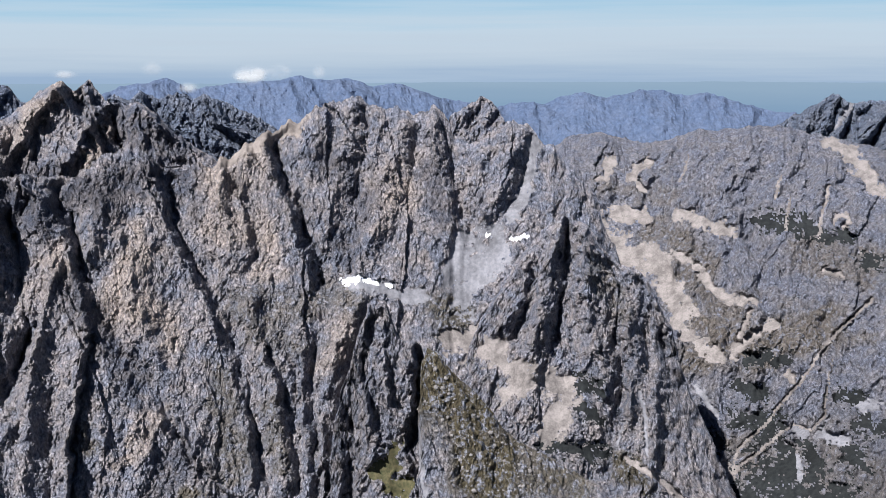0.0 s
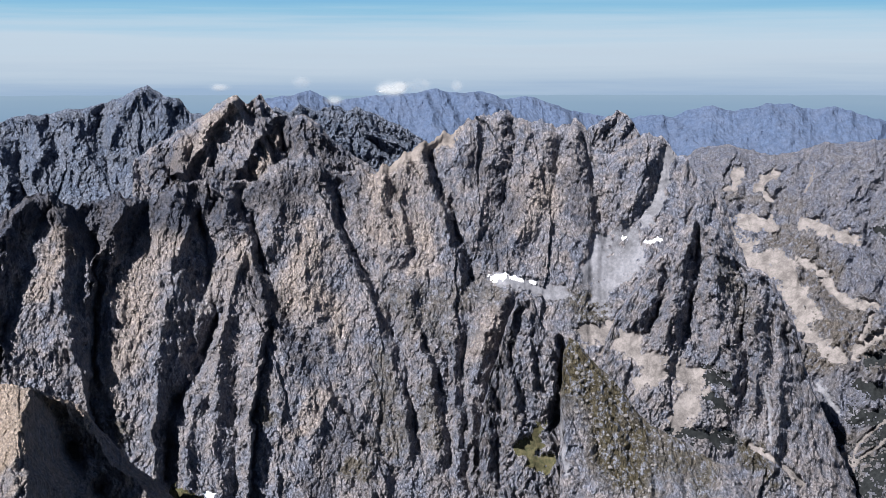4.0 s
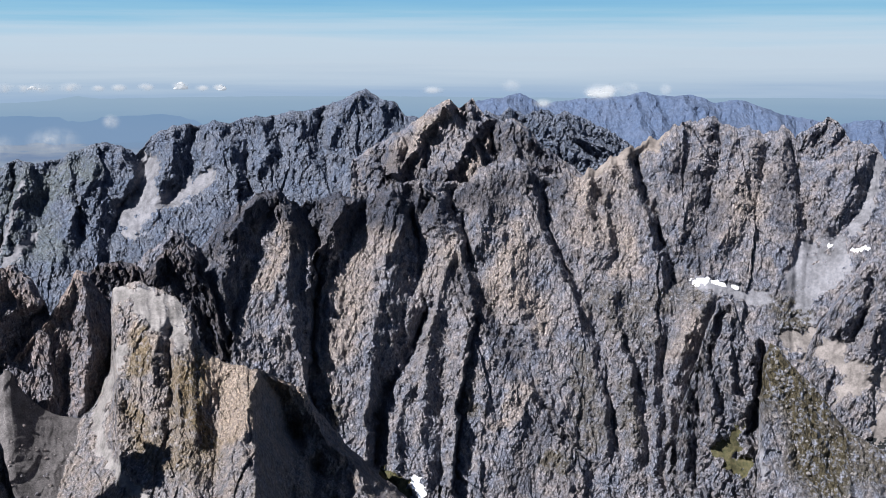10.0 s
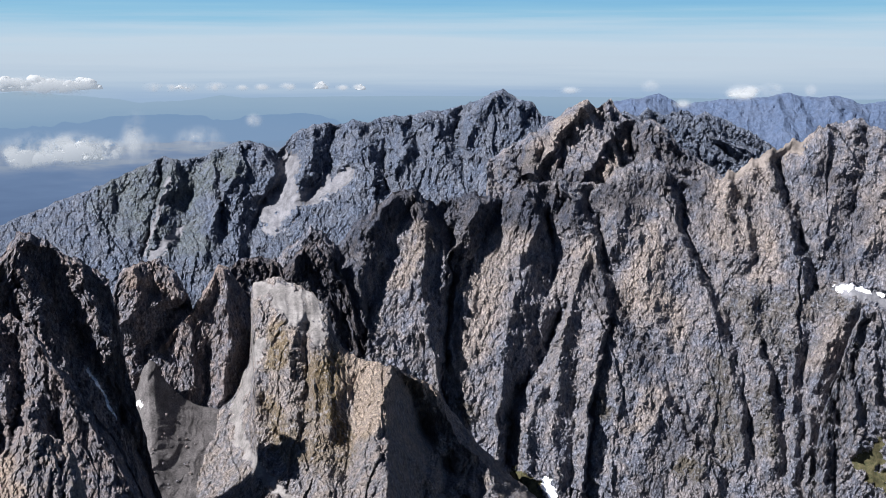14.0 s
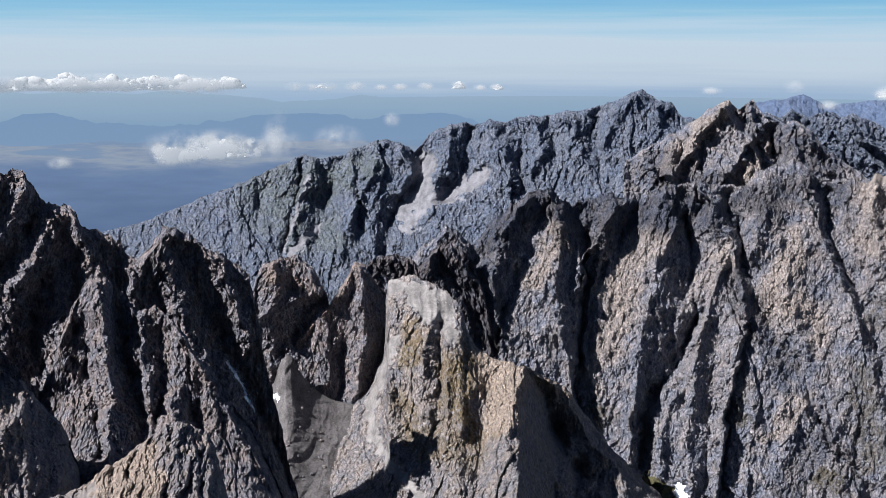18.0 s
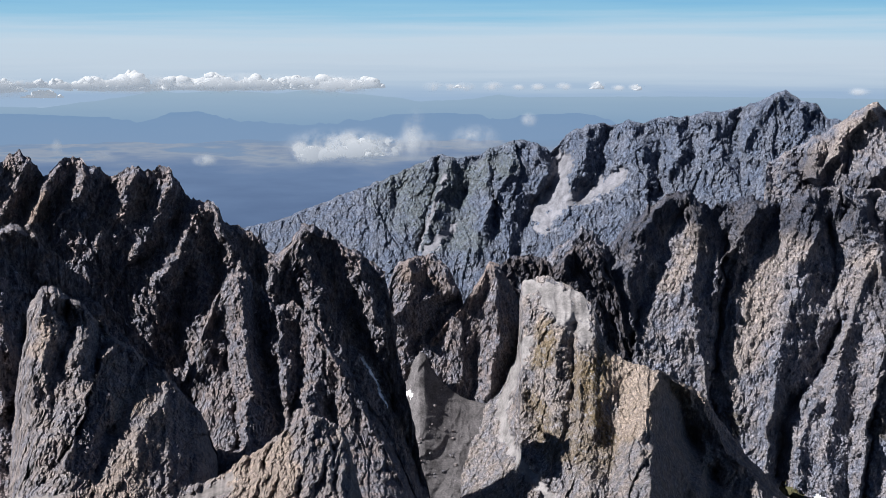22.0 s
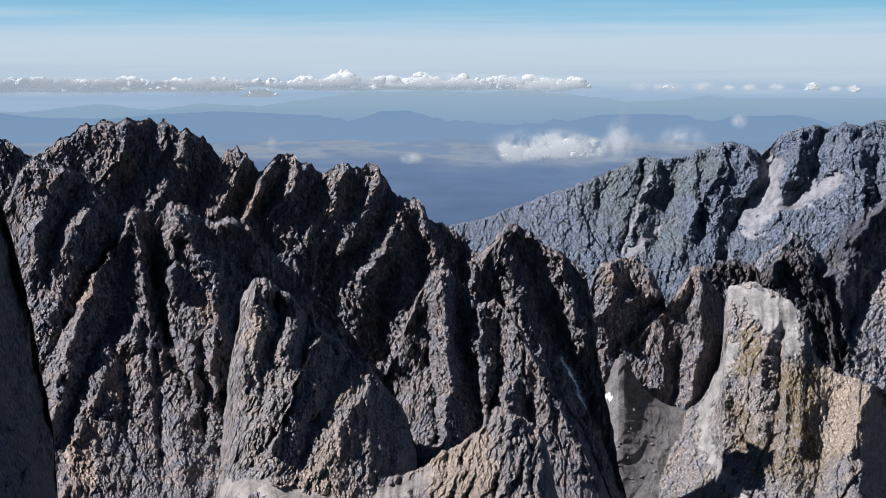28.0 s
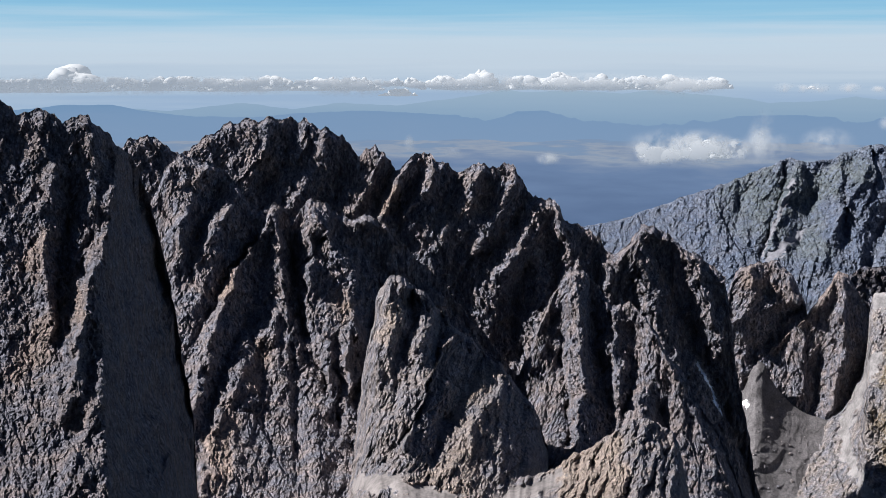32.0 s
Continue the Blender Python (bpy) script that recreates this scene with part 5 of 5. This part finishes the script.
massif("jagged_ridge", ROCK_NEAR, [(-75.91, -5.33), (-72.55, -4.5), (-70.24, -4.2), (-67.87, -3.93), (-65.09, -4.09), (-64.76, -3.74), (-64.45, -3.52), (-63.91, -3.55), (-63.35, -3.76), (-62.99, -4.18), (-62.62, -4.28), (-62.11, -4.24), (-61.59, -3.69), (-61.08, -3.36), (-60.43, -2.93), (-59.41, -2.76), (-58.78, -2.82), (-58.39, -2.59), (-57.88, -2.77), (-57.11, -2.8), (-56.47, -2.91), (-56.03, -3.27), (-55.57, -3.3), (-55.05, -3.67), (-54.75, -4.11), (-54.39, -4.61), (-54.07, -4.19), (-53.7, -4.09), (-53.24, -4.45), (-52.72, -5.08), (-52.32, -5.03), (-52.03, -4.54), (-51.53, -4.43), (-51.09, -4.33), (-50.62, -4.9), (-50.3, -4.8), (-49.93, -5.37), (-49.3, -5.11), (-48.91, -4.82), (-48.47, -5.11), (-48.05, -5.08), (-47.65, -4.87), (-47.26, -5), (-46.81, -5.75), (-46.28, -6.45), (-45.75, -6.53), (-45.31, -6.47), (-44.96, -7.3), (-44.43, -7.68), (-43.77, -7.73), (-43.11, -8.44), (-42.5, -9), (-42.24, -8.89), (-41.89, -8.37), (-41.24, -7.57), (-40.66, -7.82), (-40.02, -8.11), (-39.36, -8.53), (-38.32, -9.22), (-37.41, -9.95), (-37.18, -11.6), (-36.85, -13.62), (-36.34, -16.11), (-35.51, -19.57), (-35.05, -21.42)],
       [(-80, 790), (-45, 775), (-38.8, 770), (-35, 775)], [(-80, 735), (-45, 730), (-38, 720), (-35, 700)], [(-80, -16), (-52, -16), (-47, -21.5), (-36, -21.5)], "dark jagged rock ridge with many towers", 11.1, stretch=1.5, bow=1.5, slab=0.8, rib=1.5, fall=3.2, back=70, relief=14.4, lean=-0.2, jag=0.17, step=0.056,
       lichen=[([(-52.72, -6.15), (-53.26, -7.19)], 0.4, 0.6), ([(-58.69, -4.54), (-58.44, -5.06)], 0.5, 0.5), ([(-48.25, -6.15), (-50.09, -7.73)], 0.6, 0.5)],
       pieces=[("snow_patch", SNOW, [([(-38.56, -13.71), (-38.01, -14.7), (-37.45, -15.93)], 0.06)], "thin shaded snow strip in the gully", "snow")], bones="ridge", bold=0.95)
massif("jagged_ridge", ROCK_NEAR, [(-47.38, -15.53), (-46.59, -13.97), (-45.82, -11.88), (-45.17, -10.56), (-44.53, -9.51), (-44, -9.76), (-43.47, -10.27), (-42.52, -11.41), (-41.88, -11.14), (-41.08, -11.76), (-40.41, -12.64), (-39.86, -13.56), (-39.19, -14.25), (-38.5, -15.48), (-37.68, -16.7), (-36.86, -18.14), (-36.14, -19.81), (-35.43, -21.46)],
       [(-56, 720), (-43, 720), (-36, 660)], [(-56, 575), (-36, 520)], [(-56, -21.5), (-36, -21.5)], "ribbed grey spur above the scree couloir", 11.6, stretch=3.0, bow=1.5, slab=0.8, rib=1.1, fall=3.2, back=60, relief=11.4, lean=0.1, jag=0.12, step=0.048, bones="ribbed_spur", bold=1.4)
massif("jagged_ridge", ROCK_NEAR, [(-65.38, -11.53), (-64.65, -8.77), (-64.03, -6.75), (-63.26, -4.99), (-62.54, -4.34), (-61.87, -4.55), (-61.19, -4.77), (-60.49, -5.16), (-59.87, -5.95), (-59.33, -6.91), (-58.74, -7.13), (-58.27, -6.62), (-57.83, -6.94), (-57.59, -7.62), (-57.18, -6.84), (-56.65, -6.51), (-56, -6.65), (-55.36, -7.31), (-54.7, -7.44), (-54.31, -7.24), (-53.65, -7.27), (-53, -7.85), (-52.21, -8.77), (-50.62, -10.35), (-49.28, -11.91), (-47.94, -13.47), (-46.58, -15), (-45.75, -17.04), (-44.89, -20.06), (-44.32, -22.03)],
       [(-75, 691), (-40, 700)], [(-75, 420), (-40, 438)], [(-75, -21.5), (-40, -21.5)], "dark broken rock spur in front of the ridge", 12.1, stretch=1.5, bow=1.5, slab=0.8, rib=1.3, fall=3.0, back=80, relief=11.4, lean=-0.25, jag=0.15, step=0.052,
       lichen=[([(-62.03, -5.52), (-61.91, -5.78)], 0.3, 0.6), ([(-60.49, -9.93), (-60.77, -10.7)], 0.4, 0.7), ([(-60.8, -16.33), (-61.41, -19.07)], 0.7, 0.7), ([(-58.88, -13.08), (-59.71, -14.85)], 0.4, 0.6), ([(-55.41, -10.83), (-55.15, -11.88)], 0.4, 0.7)], bones="spur", bold=1.45)
massif("rock_spur", ROCK_BROWN, [(-55.53, -19.58), (-54.82, -17.05), (-54.11, -13.45), (-53.49, -10.65), (-53.01, -10), (-52.21, -10.21), (-51.42, -10.82), (-50.75, -11.52), (-50.08, -12.23), (-49.28, -12.88), (-48.47, -13.73), (-47.66, -14.24), (-46.85, -15.27), (-46.17, -15.9), (-45.89, -16.79), (-45.52, -18.06), (-45.31, -19.57), (-45.15, -21.07)],
       [(-66, 586), (-44, 595)], [(-66, 376), (-44, 385)], [(-66, -21.5), (-44, -21.5)], "sunlit brown-grey rock spur", 12.6, rib=1.1, relief=11.4, lean=-0.5, jag=0.16, step=0.048, stretch=1.6,
       lichen=[([(-52.76, -11.64), (-53.03, -12.69)], 0.5, 0.7), ([(-48.2, -14.51), (-50.08, -16.07)], 0.6, 0.7), ([(-48.72, -18.11), (-51.17, -19.64)], 1.2, 0.6)],
       pieces=[("scree_slope", SCREE, [([(-54.71, -19.65), (-53.35, -19.37), (-51.17, -20.1)], 0.4), ([(-52.81, -20.26), (-50.07, -20.15)], 0.3)], "pale gravel at the foot of the spur", "scree")], bones="brown_spur", bold=1.6)
massif("rock_spur", ROCK_BROWN, [(-49.52, -22.15), (-48.71, -20.19), (-47.35, -19.49), (-45.05, -18.86), (-44.25, -18.1), (-43.32, -17.61), (-42.4, -16.94), (-41.75, -16.61), (-40.96, -16.42), (-40.29, -16.59), (-39.63, -16.94), (-39.22, -17.54), (-38.91, -19.03), (-38.6, -20.25), (-38.42, -21.71)],
       [(-56, 458), (-42, 467)], [(-56, 328), (-42, 337)], [(-56, -21.5), (-42, -21.5)], "tan rock spur low before the ridge", 13.6, rib=0.9, relief=10.5, lean=-0.4, jag=0.14, step=0.048, stretch=1.6,
       gullies=[([(-40.29, -16.72), (-40, -17.84)], 0.35, 8)], lichen=[([(-44.64, -18.79), (-42.51, -17.96), (-43.28, -19.75)], 1.0, 0.9)],
       pieces=[("scree_slope", SCREE, [([(-47.34, -20.12), (-45.99, -19.64), (-45.04, -19.11)], 0.35)], "pale gravel beside the tan spur", "scree")])
massif("jagged_ridge", ROCK_FRONT_SHADE, [(-74.58, -1.59), (-72.35, -1.13), (-70.78, -1.39), (-70.11, -1.83), (-69.78, -2.13), (-69.5, -2.57), (-68.74, -2.24), (-67.91, -2.35), (-67.58, -2.95), (-67.14, -2.56), (-66.49, -2.56), (-66.27, -3.04), (-65.67, -3.3), (-65.32, -3.81), (-64.85, -4.19), (-64.38, -4.96), (-64.01, -6.24), (-63.73, -7.52), (-63.4, -8.81), (-63.19, -10.1), (-62.98, -11.64), (-62.78, -13.18), (-62.46, -15.23), (-62.28, -17.51), (-62.22, -19.81), (-62.16, -21.74)],
       [(-85, 308), (-66.3, 300), (-62, 357), (-55, 360)], [(-85, 202), (-66.3, 177), (-62, 270), (-55, 278)], [(-85, -21.5), (-55, -21.5)], "foremost rock tower of the ridge, shade in its colour", 13.1, stretch=1.5, bow=1.5, slab=0.8, rib=1.3, relief=5.8, lean=-0.3, jag=0.15, step=0.056,
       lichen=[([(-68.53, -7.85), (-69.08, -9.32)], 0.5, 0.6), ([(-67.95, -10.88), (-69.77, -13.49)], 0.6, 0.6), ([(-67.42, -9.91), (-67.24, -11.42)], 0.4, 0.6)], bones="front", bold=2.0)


# ---- loose boulders on the scree and on the grassy spur ----
def boulder_mesh(seed, mat):
    bm = bmesh.new()
    bmesh.ops.create_icosphere(bm, subdivisions=1, radius=1.0)
    rnd = random.Random(seed)
    for v in bm.verts:
        v.co *= 0.75 + 0.5 * rnd.random()
        v.co.z *= 0.75
    me = bpy.data.meshes.new("boulder")
    bm.to_mesh(me)
    bm.free()
    me.materials.append(mat)
    return me


def boulders(host, line, width, count, lo, hi, mat, label, group, seed):
    P, azg, el = PATCH[host]
    q, _ = stroke(azg, el, line, width)
    rows, cols = np.nonzero(q < 1)
    rnd = random.Random(seed)
    kinds = [boulder_mesh(seed + k, mat) for k in range(5)]
    for k in range(count):
        i = rnd.randrange(len(rows))
        p = P[rows[i], cols[i]]
        size = lo + (hi - lo) * rnd.random() ** 3
        ob = new("boulder", kinds[k % 5])
        ob.matrix_world = pose(p[0], p[1], p[2] + size * 0.2, rnd.uniform(-20, 20), rnd.uniform(-20, 20), rnd.uniform(0, 360)) @ Matrix.Diagonal((size, size * rnd.uniform(0.7, 1.2), size, 1))
        tagged(ob, label, "boulder", group)


boulders("grey scree couloir between the ridges", [(-35.22, -15.49), (-33.9, -17.83), (-32.56, -19.88)], 2.0, 240, 0.3, 1.8, ROCK_BROWN, "grey boulder lying on the scree couloir", "boulders on the scree", 11)
boulders("brown grassy spur strewn with pale boulders", [(0.38, -14.7), (1.56, -16.5), (2.75, -18.05)], 1.6, 150, 0.8, 2.4, SCREE_PALE, "pale boulder on the brown grassy spur", "boulders on the spur", 23)


# ---- clouds over the lowland and along the horizon ----
def cloud(spot, half, high, dist, lumps, seed, mat, label, flat=0.25):
    """A heap of rounded puffs with a flat base; half, high: its half-width and height in degrees."""
    az, el = spot
    w, h = dist * math.tan(radians(half)), dist * math.tan(radians(high))
    rnd = random.Random(seed)
    bm = bmesh.new()
    for k in range(lumps * 2):
        x = rnd.gauss(0, 0.48)
        x = max(-1, min(1, x))
        top = (1 - abs(x) ** 1.6) * h
        size = (0.13 + 0.27 * rnd.random() ** 1.5) * h * (1.15 - 0.6 * abs(x))
        z = rnd.random() ** 1.3 * max(top - size * 0.6, 0.05 * h)
        m = Matrix.Translation((x * w, rnd.uniform(-0.3, 0.3) * w, z)) @ Matrix.Diagonal((size * rnd.uniform(1.1, 1.9), size * 1.2, size, 1))
        bmesh.ops.create_icosphere(bm, subdivisions=2, radius=1.0, matrix=m)
    for v in bm.verts:
        n = noise.fractal(v.co / (h * 0.22), 0.7, 2.2, 4)
        v.co += v.co.normalized() * n * h * 0.10 + Vector((0, 0, n * h * 0.10))
        if v.co.z < 0:
            v.co.z *= flat
    me = bpy.data.meshes.new("cloud")
    bm.to_mesh(me)
    bm.free()
    for f in me.polygons:
        f.use_smooth = True
    me.materials.append(mat)
    ob = new("cloud", me)
    ob.matrix_world = pose(dist * math.sin(radians(az)), dist * math.cos(radians(az)), dist * math.tan(radians(el)), 0, 0, -az)
    return tagged(ob, label, "cloud", "clouds over the lowland")


def wisp(spot, half, high, dist, mat, label, lean=0):
    """A thin veil of cloud, bulging a little towards the south."""
    az, el = spot
    bm = bmesh.new()
    bmesh.ops.create_uvsphere(bm, u_segments=24, v_segments=16, radius=1.0)
    bmesh.ops.delete(bm, geom=[v for v in bm.verts if v.co.y > 0.02], context="VERTS")
    me = bpy.data.meshes.new("cloud_wisp")
    bm.to_mesh(me)
    bm.free()
    for f in me.polygons:
        f.use_smooth = True
    me.materials.append(mat)
    ob = new("cloud_wisp", me)
    w, h = dist * math.tan(radians(half)), dist * math.tan(radians(high))
    ob.matrix_world = pose(dist * math.sin(radians(az)), dist * math.cos(radians(az)), dist * math.tan(radians(el)), 0, lean, -az) @ Matrix.Diagonal((w, w * 0.12, h, 1))
    ob.visible_shadow = False
    return tagged(ob, label, "cloud", "wisps of cloud")


HEAP = "white heap cloud in the row along the horizon"
for k, (spot, half, high) in enumerate(zip([(-69.17, -1.47), (-67.09, -1.47), (-64.38, -1.44), (-62.4, -1.45), (-60.4, -1.48), (-58.36, -1.46), (-56.31, -1.47), (-54.25, -1.47), (-52.57, -1.73), (-50.36, -1.43), (-48.8, -1.43), (-46.72, -1.4), (-45.17, -1.42), (-43.38, -1.42), (-41.59, -1.41), (-40.08, -1.4), (-38.33, -1.34)],
                                           (1.2, 1.3, 1.1, 1.4, 1.3, 1.4, 1.2, 1.0, 0.9, 1.1, 1.1, 1.3, 1.2, 1.2, 1.3, 1.0, 0.9), (0.5, 0.95, 0.35, 0.5, 0.5, 0.55, 0.45, 0.4, 0.3, 0.5, 0.7, 0.55, 0.6, 0.55, 0.5, 0.5, 0.3))):
    cloud(spot, half, high * 1.15, 4200, 34, 40 + k, CLOUD, HEAP)
(row_from, row_el), (row_to, _) = [(-71.46, -1.38), (-37.59, -1.34)]
rnd = random.Random(5)
for k in range(34):
    cloud((row_from + (row_to - row_from) * (k + rnd.random()) / 34, row_el + 0.10 * rnd.random()), rnd.uniform(0.6, 1.2), rnd.uniform(0.28, 0.5), 4180, 14, 140 + k, CLOUD, "low white cloud in the row along the horizon")
for k in range(30):
    wisp((row_from + (row_to - row_from) * (k + rnd.random()) / 30, row_el + rnd.uniform(0.1, 0.3)), rnd.uniform(0.7, 1.4), rnd.uniform(0.22, 0.4), 4120, PUFF, "soft white cloud in the row along the horizon")
for spot, half in zip([(-68.68, -1.16), (-64.37, -1.23), (-59.63, -1.26), (-54.77, -1.32), (-48.8, -1.17), (-43.89, -1.16), (-39.83, -1.25)], (3.0, 3.2, 3.4, 3.0, 3.2, 3.4, 2.6)):
    wisp(spot, half, 0.55, 4100, HAZE, "soft rim of the cloud row on the horizon")
for spot, half in zip([(-35.15, -1.32), (-34.45, -1.35), (-33.73, -1.32), (-32.43, -1.3), (-31.26, -1.35), (-30.36, -1.32), (-29.19, -1.3), (-27.68, -1.25), (-26.72, -1.35), (-25.94, -1.32)], (0.6, 0.5, 0.6, 0.6, 0.4, 0.45, 0.5, 0.5, 0.4, 0.4)):
    wisp(spot, half, half * 0.45, 4200, HAZE, "small soft cloud above the hazy horizon")
for k, (spot, half, high) in enumerate(zip([(-33.99, -1.37), (-27.68, -1.4), (-25.89, -1.45)], (0.35, 0.3, 0.22), (0.14, 0.32, 0.25))):
    cloud(spot, half, high, 4250, 14, 70 + k, CLOUD, "small white cloud above the hazy horizon")
cloud([(-38.55, -4.46)][0], 1.0, 0.72, 2900, 60, 81, CLOUD, "large white heap cloud over the lowland")
cloud([(-40.77, -4.51)][0], 0.5, 0.5, 2950, 40, 82, CLOUD, "white heap cloud over the lowland")
wisp([(-39.94, -4.06)][0], 2.6, 1.0, 2850, HAZE, "soft rim of the white heap clouds")
wisp([(-38.62, -3.97)][0], 1.9, 0.9, 2840, HAZE, "soft rim of the large heap cloud")
for spot, half, high in zip([(-38.67, -4.18), (-37.95, -3.9), (-39.18, -3.97), (-40.91, -4.35), (-41.34, -4.19), (-40.08, -4.42), (-37.13, -4.09)], (1.5, 0.8, 0.9, 0.9, 0.5, 0.9, 0.7), (0.6, 0.6, 0.62, 0.6, 0.5, 0.4, 0.6)):
    wisp(spot, half, high, 2830, PUFF, "soft white flank of the heap cloud")
wisp([(-45.64, -4.62)][0], 0.7, 0.35, 2900, HAZE, "faint small cloud over the lowland")
wisp([(-36.14, -3.53)][0], 0.7, 1.5, 2950, WISP, "thin rising wisp of cloud", 12)
wisp([(-35.83, -3.92)][0], 1.5, 0.8, 2950, WISP, "thin cloud veil beside the heap cloud")
wisp([(-33.23, -3.67)][0], 1.4, 0.75, 3000, WISP, "thin wisp of cloud beside the ridge")
wisp([(-30.75, -2.82)][0], 0.5, 0.4, 3000, WISP, "faint wisp of cloud")
cloud([(-8.75, -1.7)][0], 0.34, 0.2, 2500, 40, 87, CLOUD, "white cloud resting on the far range")
wisp([(-8.48, -1.55)][0], 1.1, 0.5, 2450, WISP, "soft rim of the cloud on the far range")
for spot, half, high in zip([(-8.87, -1.57), (-8.22, -1.47), (-8.55, -1.68)], (0.6, 0.45, 0.8), (0.28, 0.3, 0.22)):
    wisp(spot, half, high, 2440, HAZE, "soft white flank of the cloud on the range")
wisp([(-7.38, -1.42)][0], 0.7, 0.4, 2450, WISP, "thin wisp beside the white cloud")
wisp([(-12.67, -1.27)][0], 0.55, 0.35, 2450, WISP, "small thin cloud above the far range")
wisp([(-5.64, -1.41)][0], 0.35, 0.35, 2450, WISP, "small thin cloud above the far range")
wisp([(-11.19, -2.07)][0], 0.6, 0.28, 2450, WISP, "small thin cloud on the far range")
wisp([(-16.31, -1.48)][0], 0.7, 0.22, 2600, WISP, "small thin cloud above the ridge")
wisp([(-52.06, -3.94)][0], 0.3, 0.5, 2900, WISP, "faint wisp of cloud over the lowland")
wisp([(-50.22, -4.28)][0], 0.7, 0.2, 2900, WISP, "faint flat cloud over the lowland")
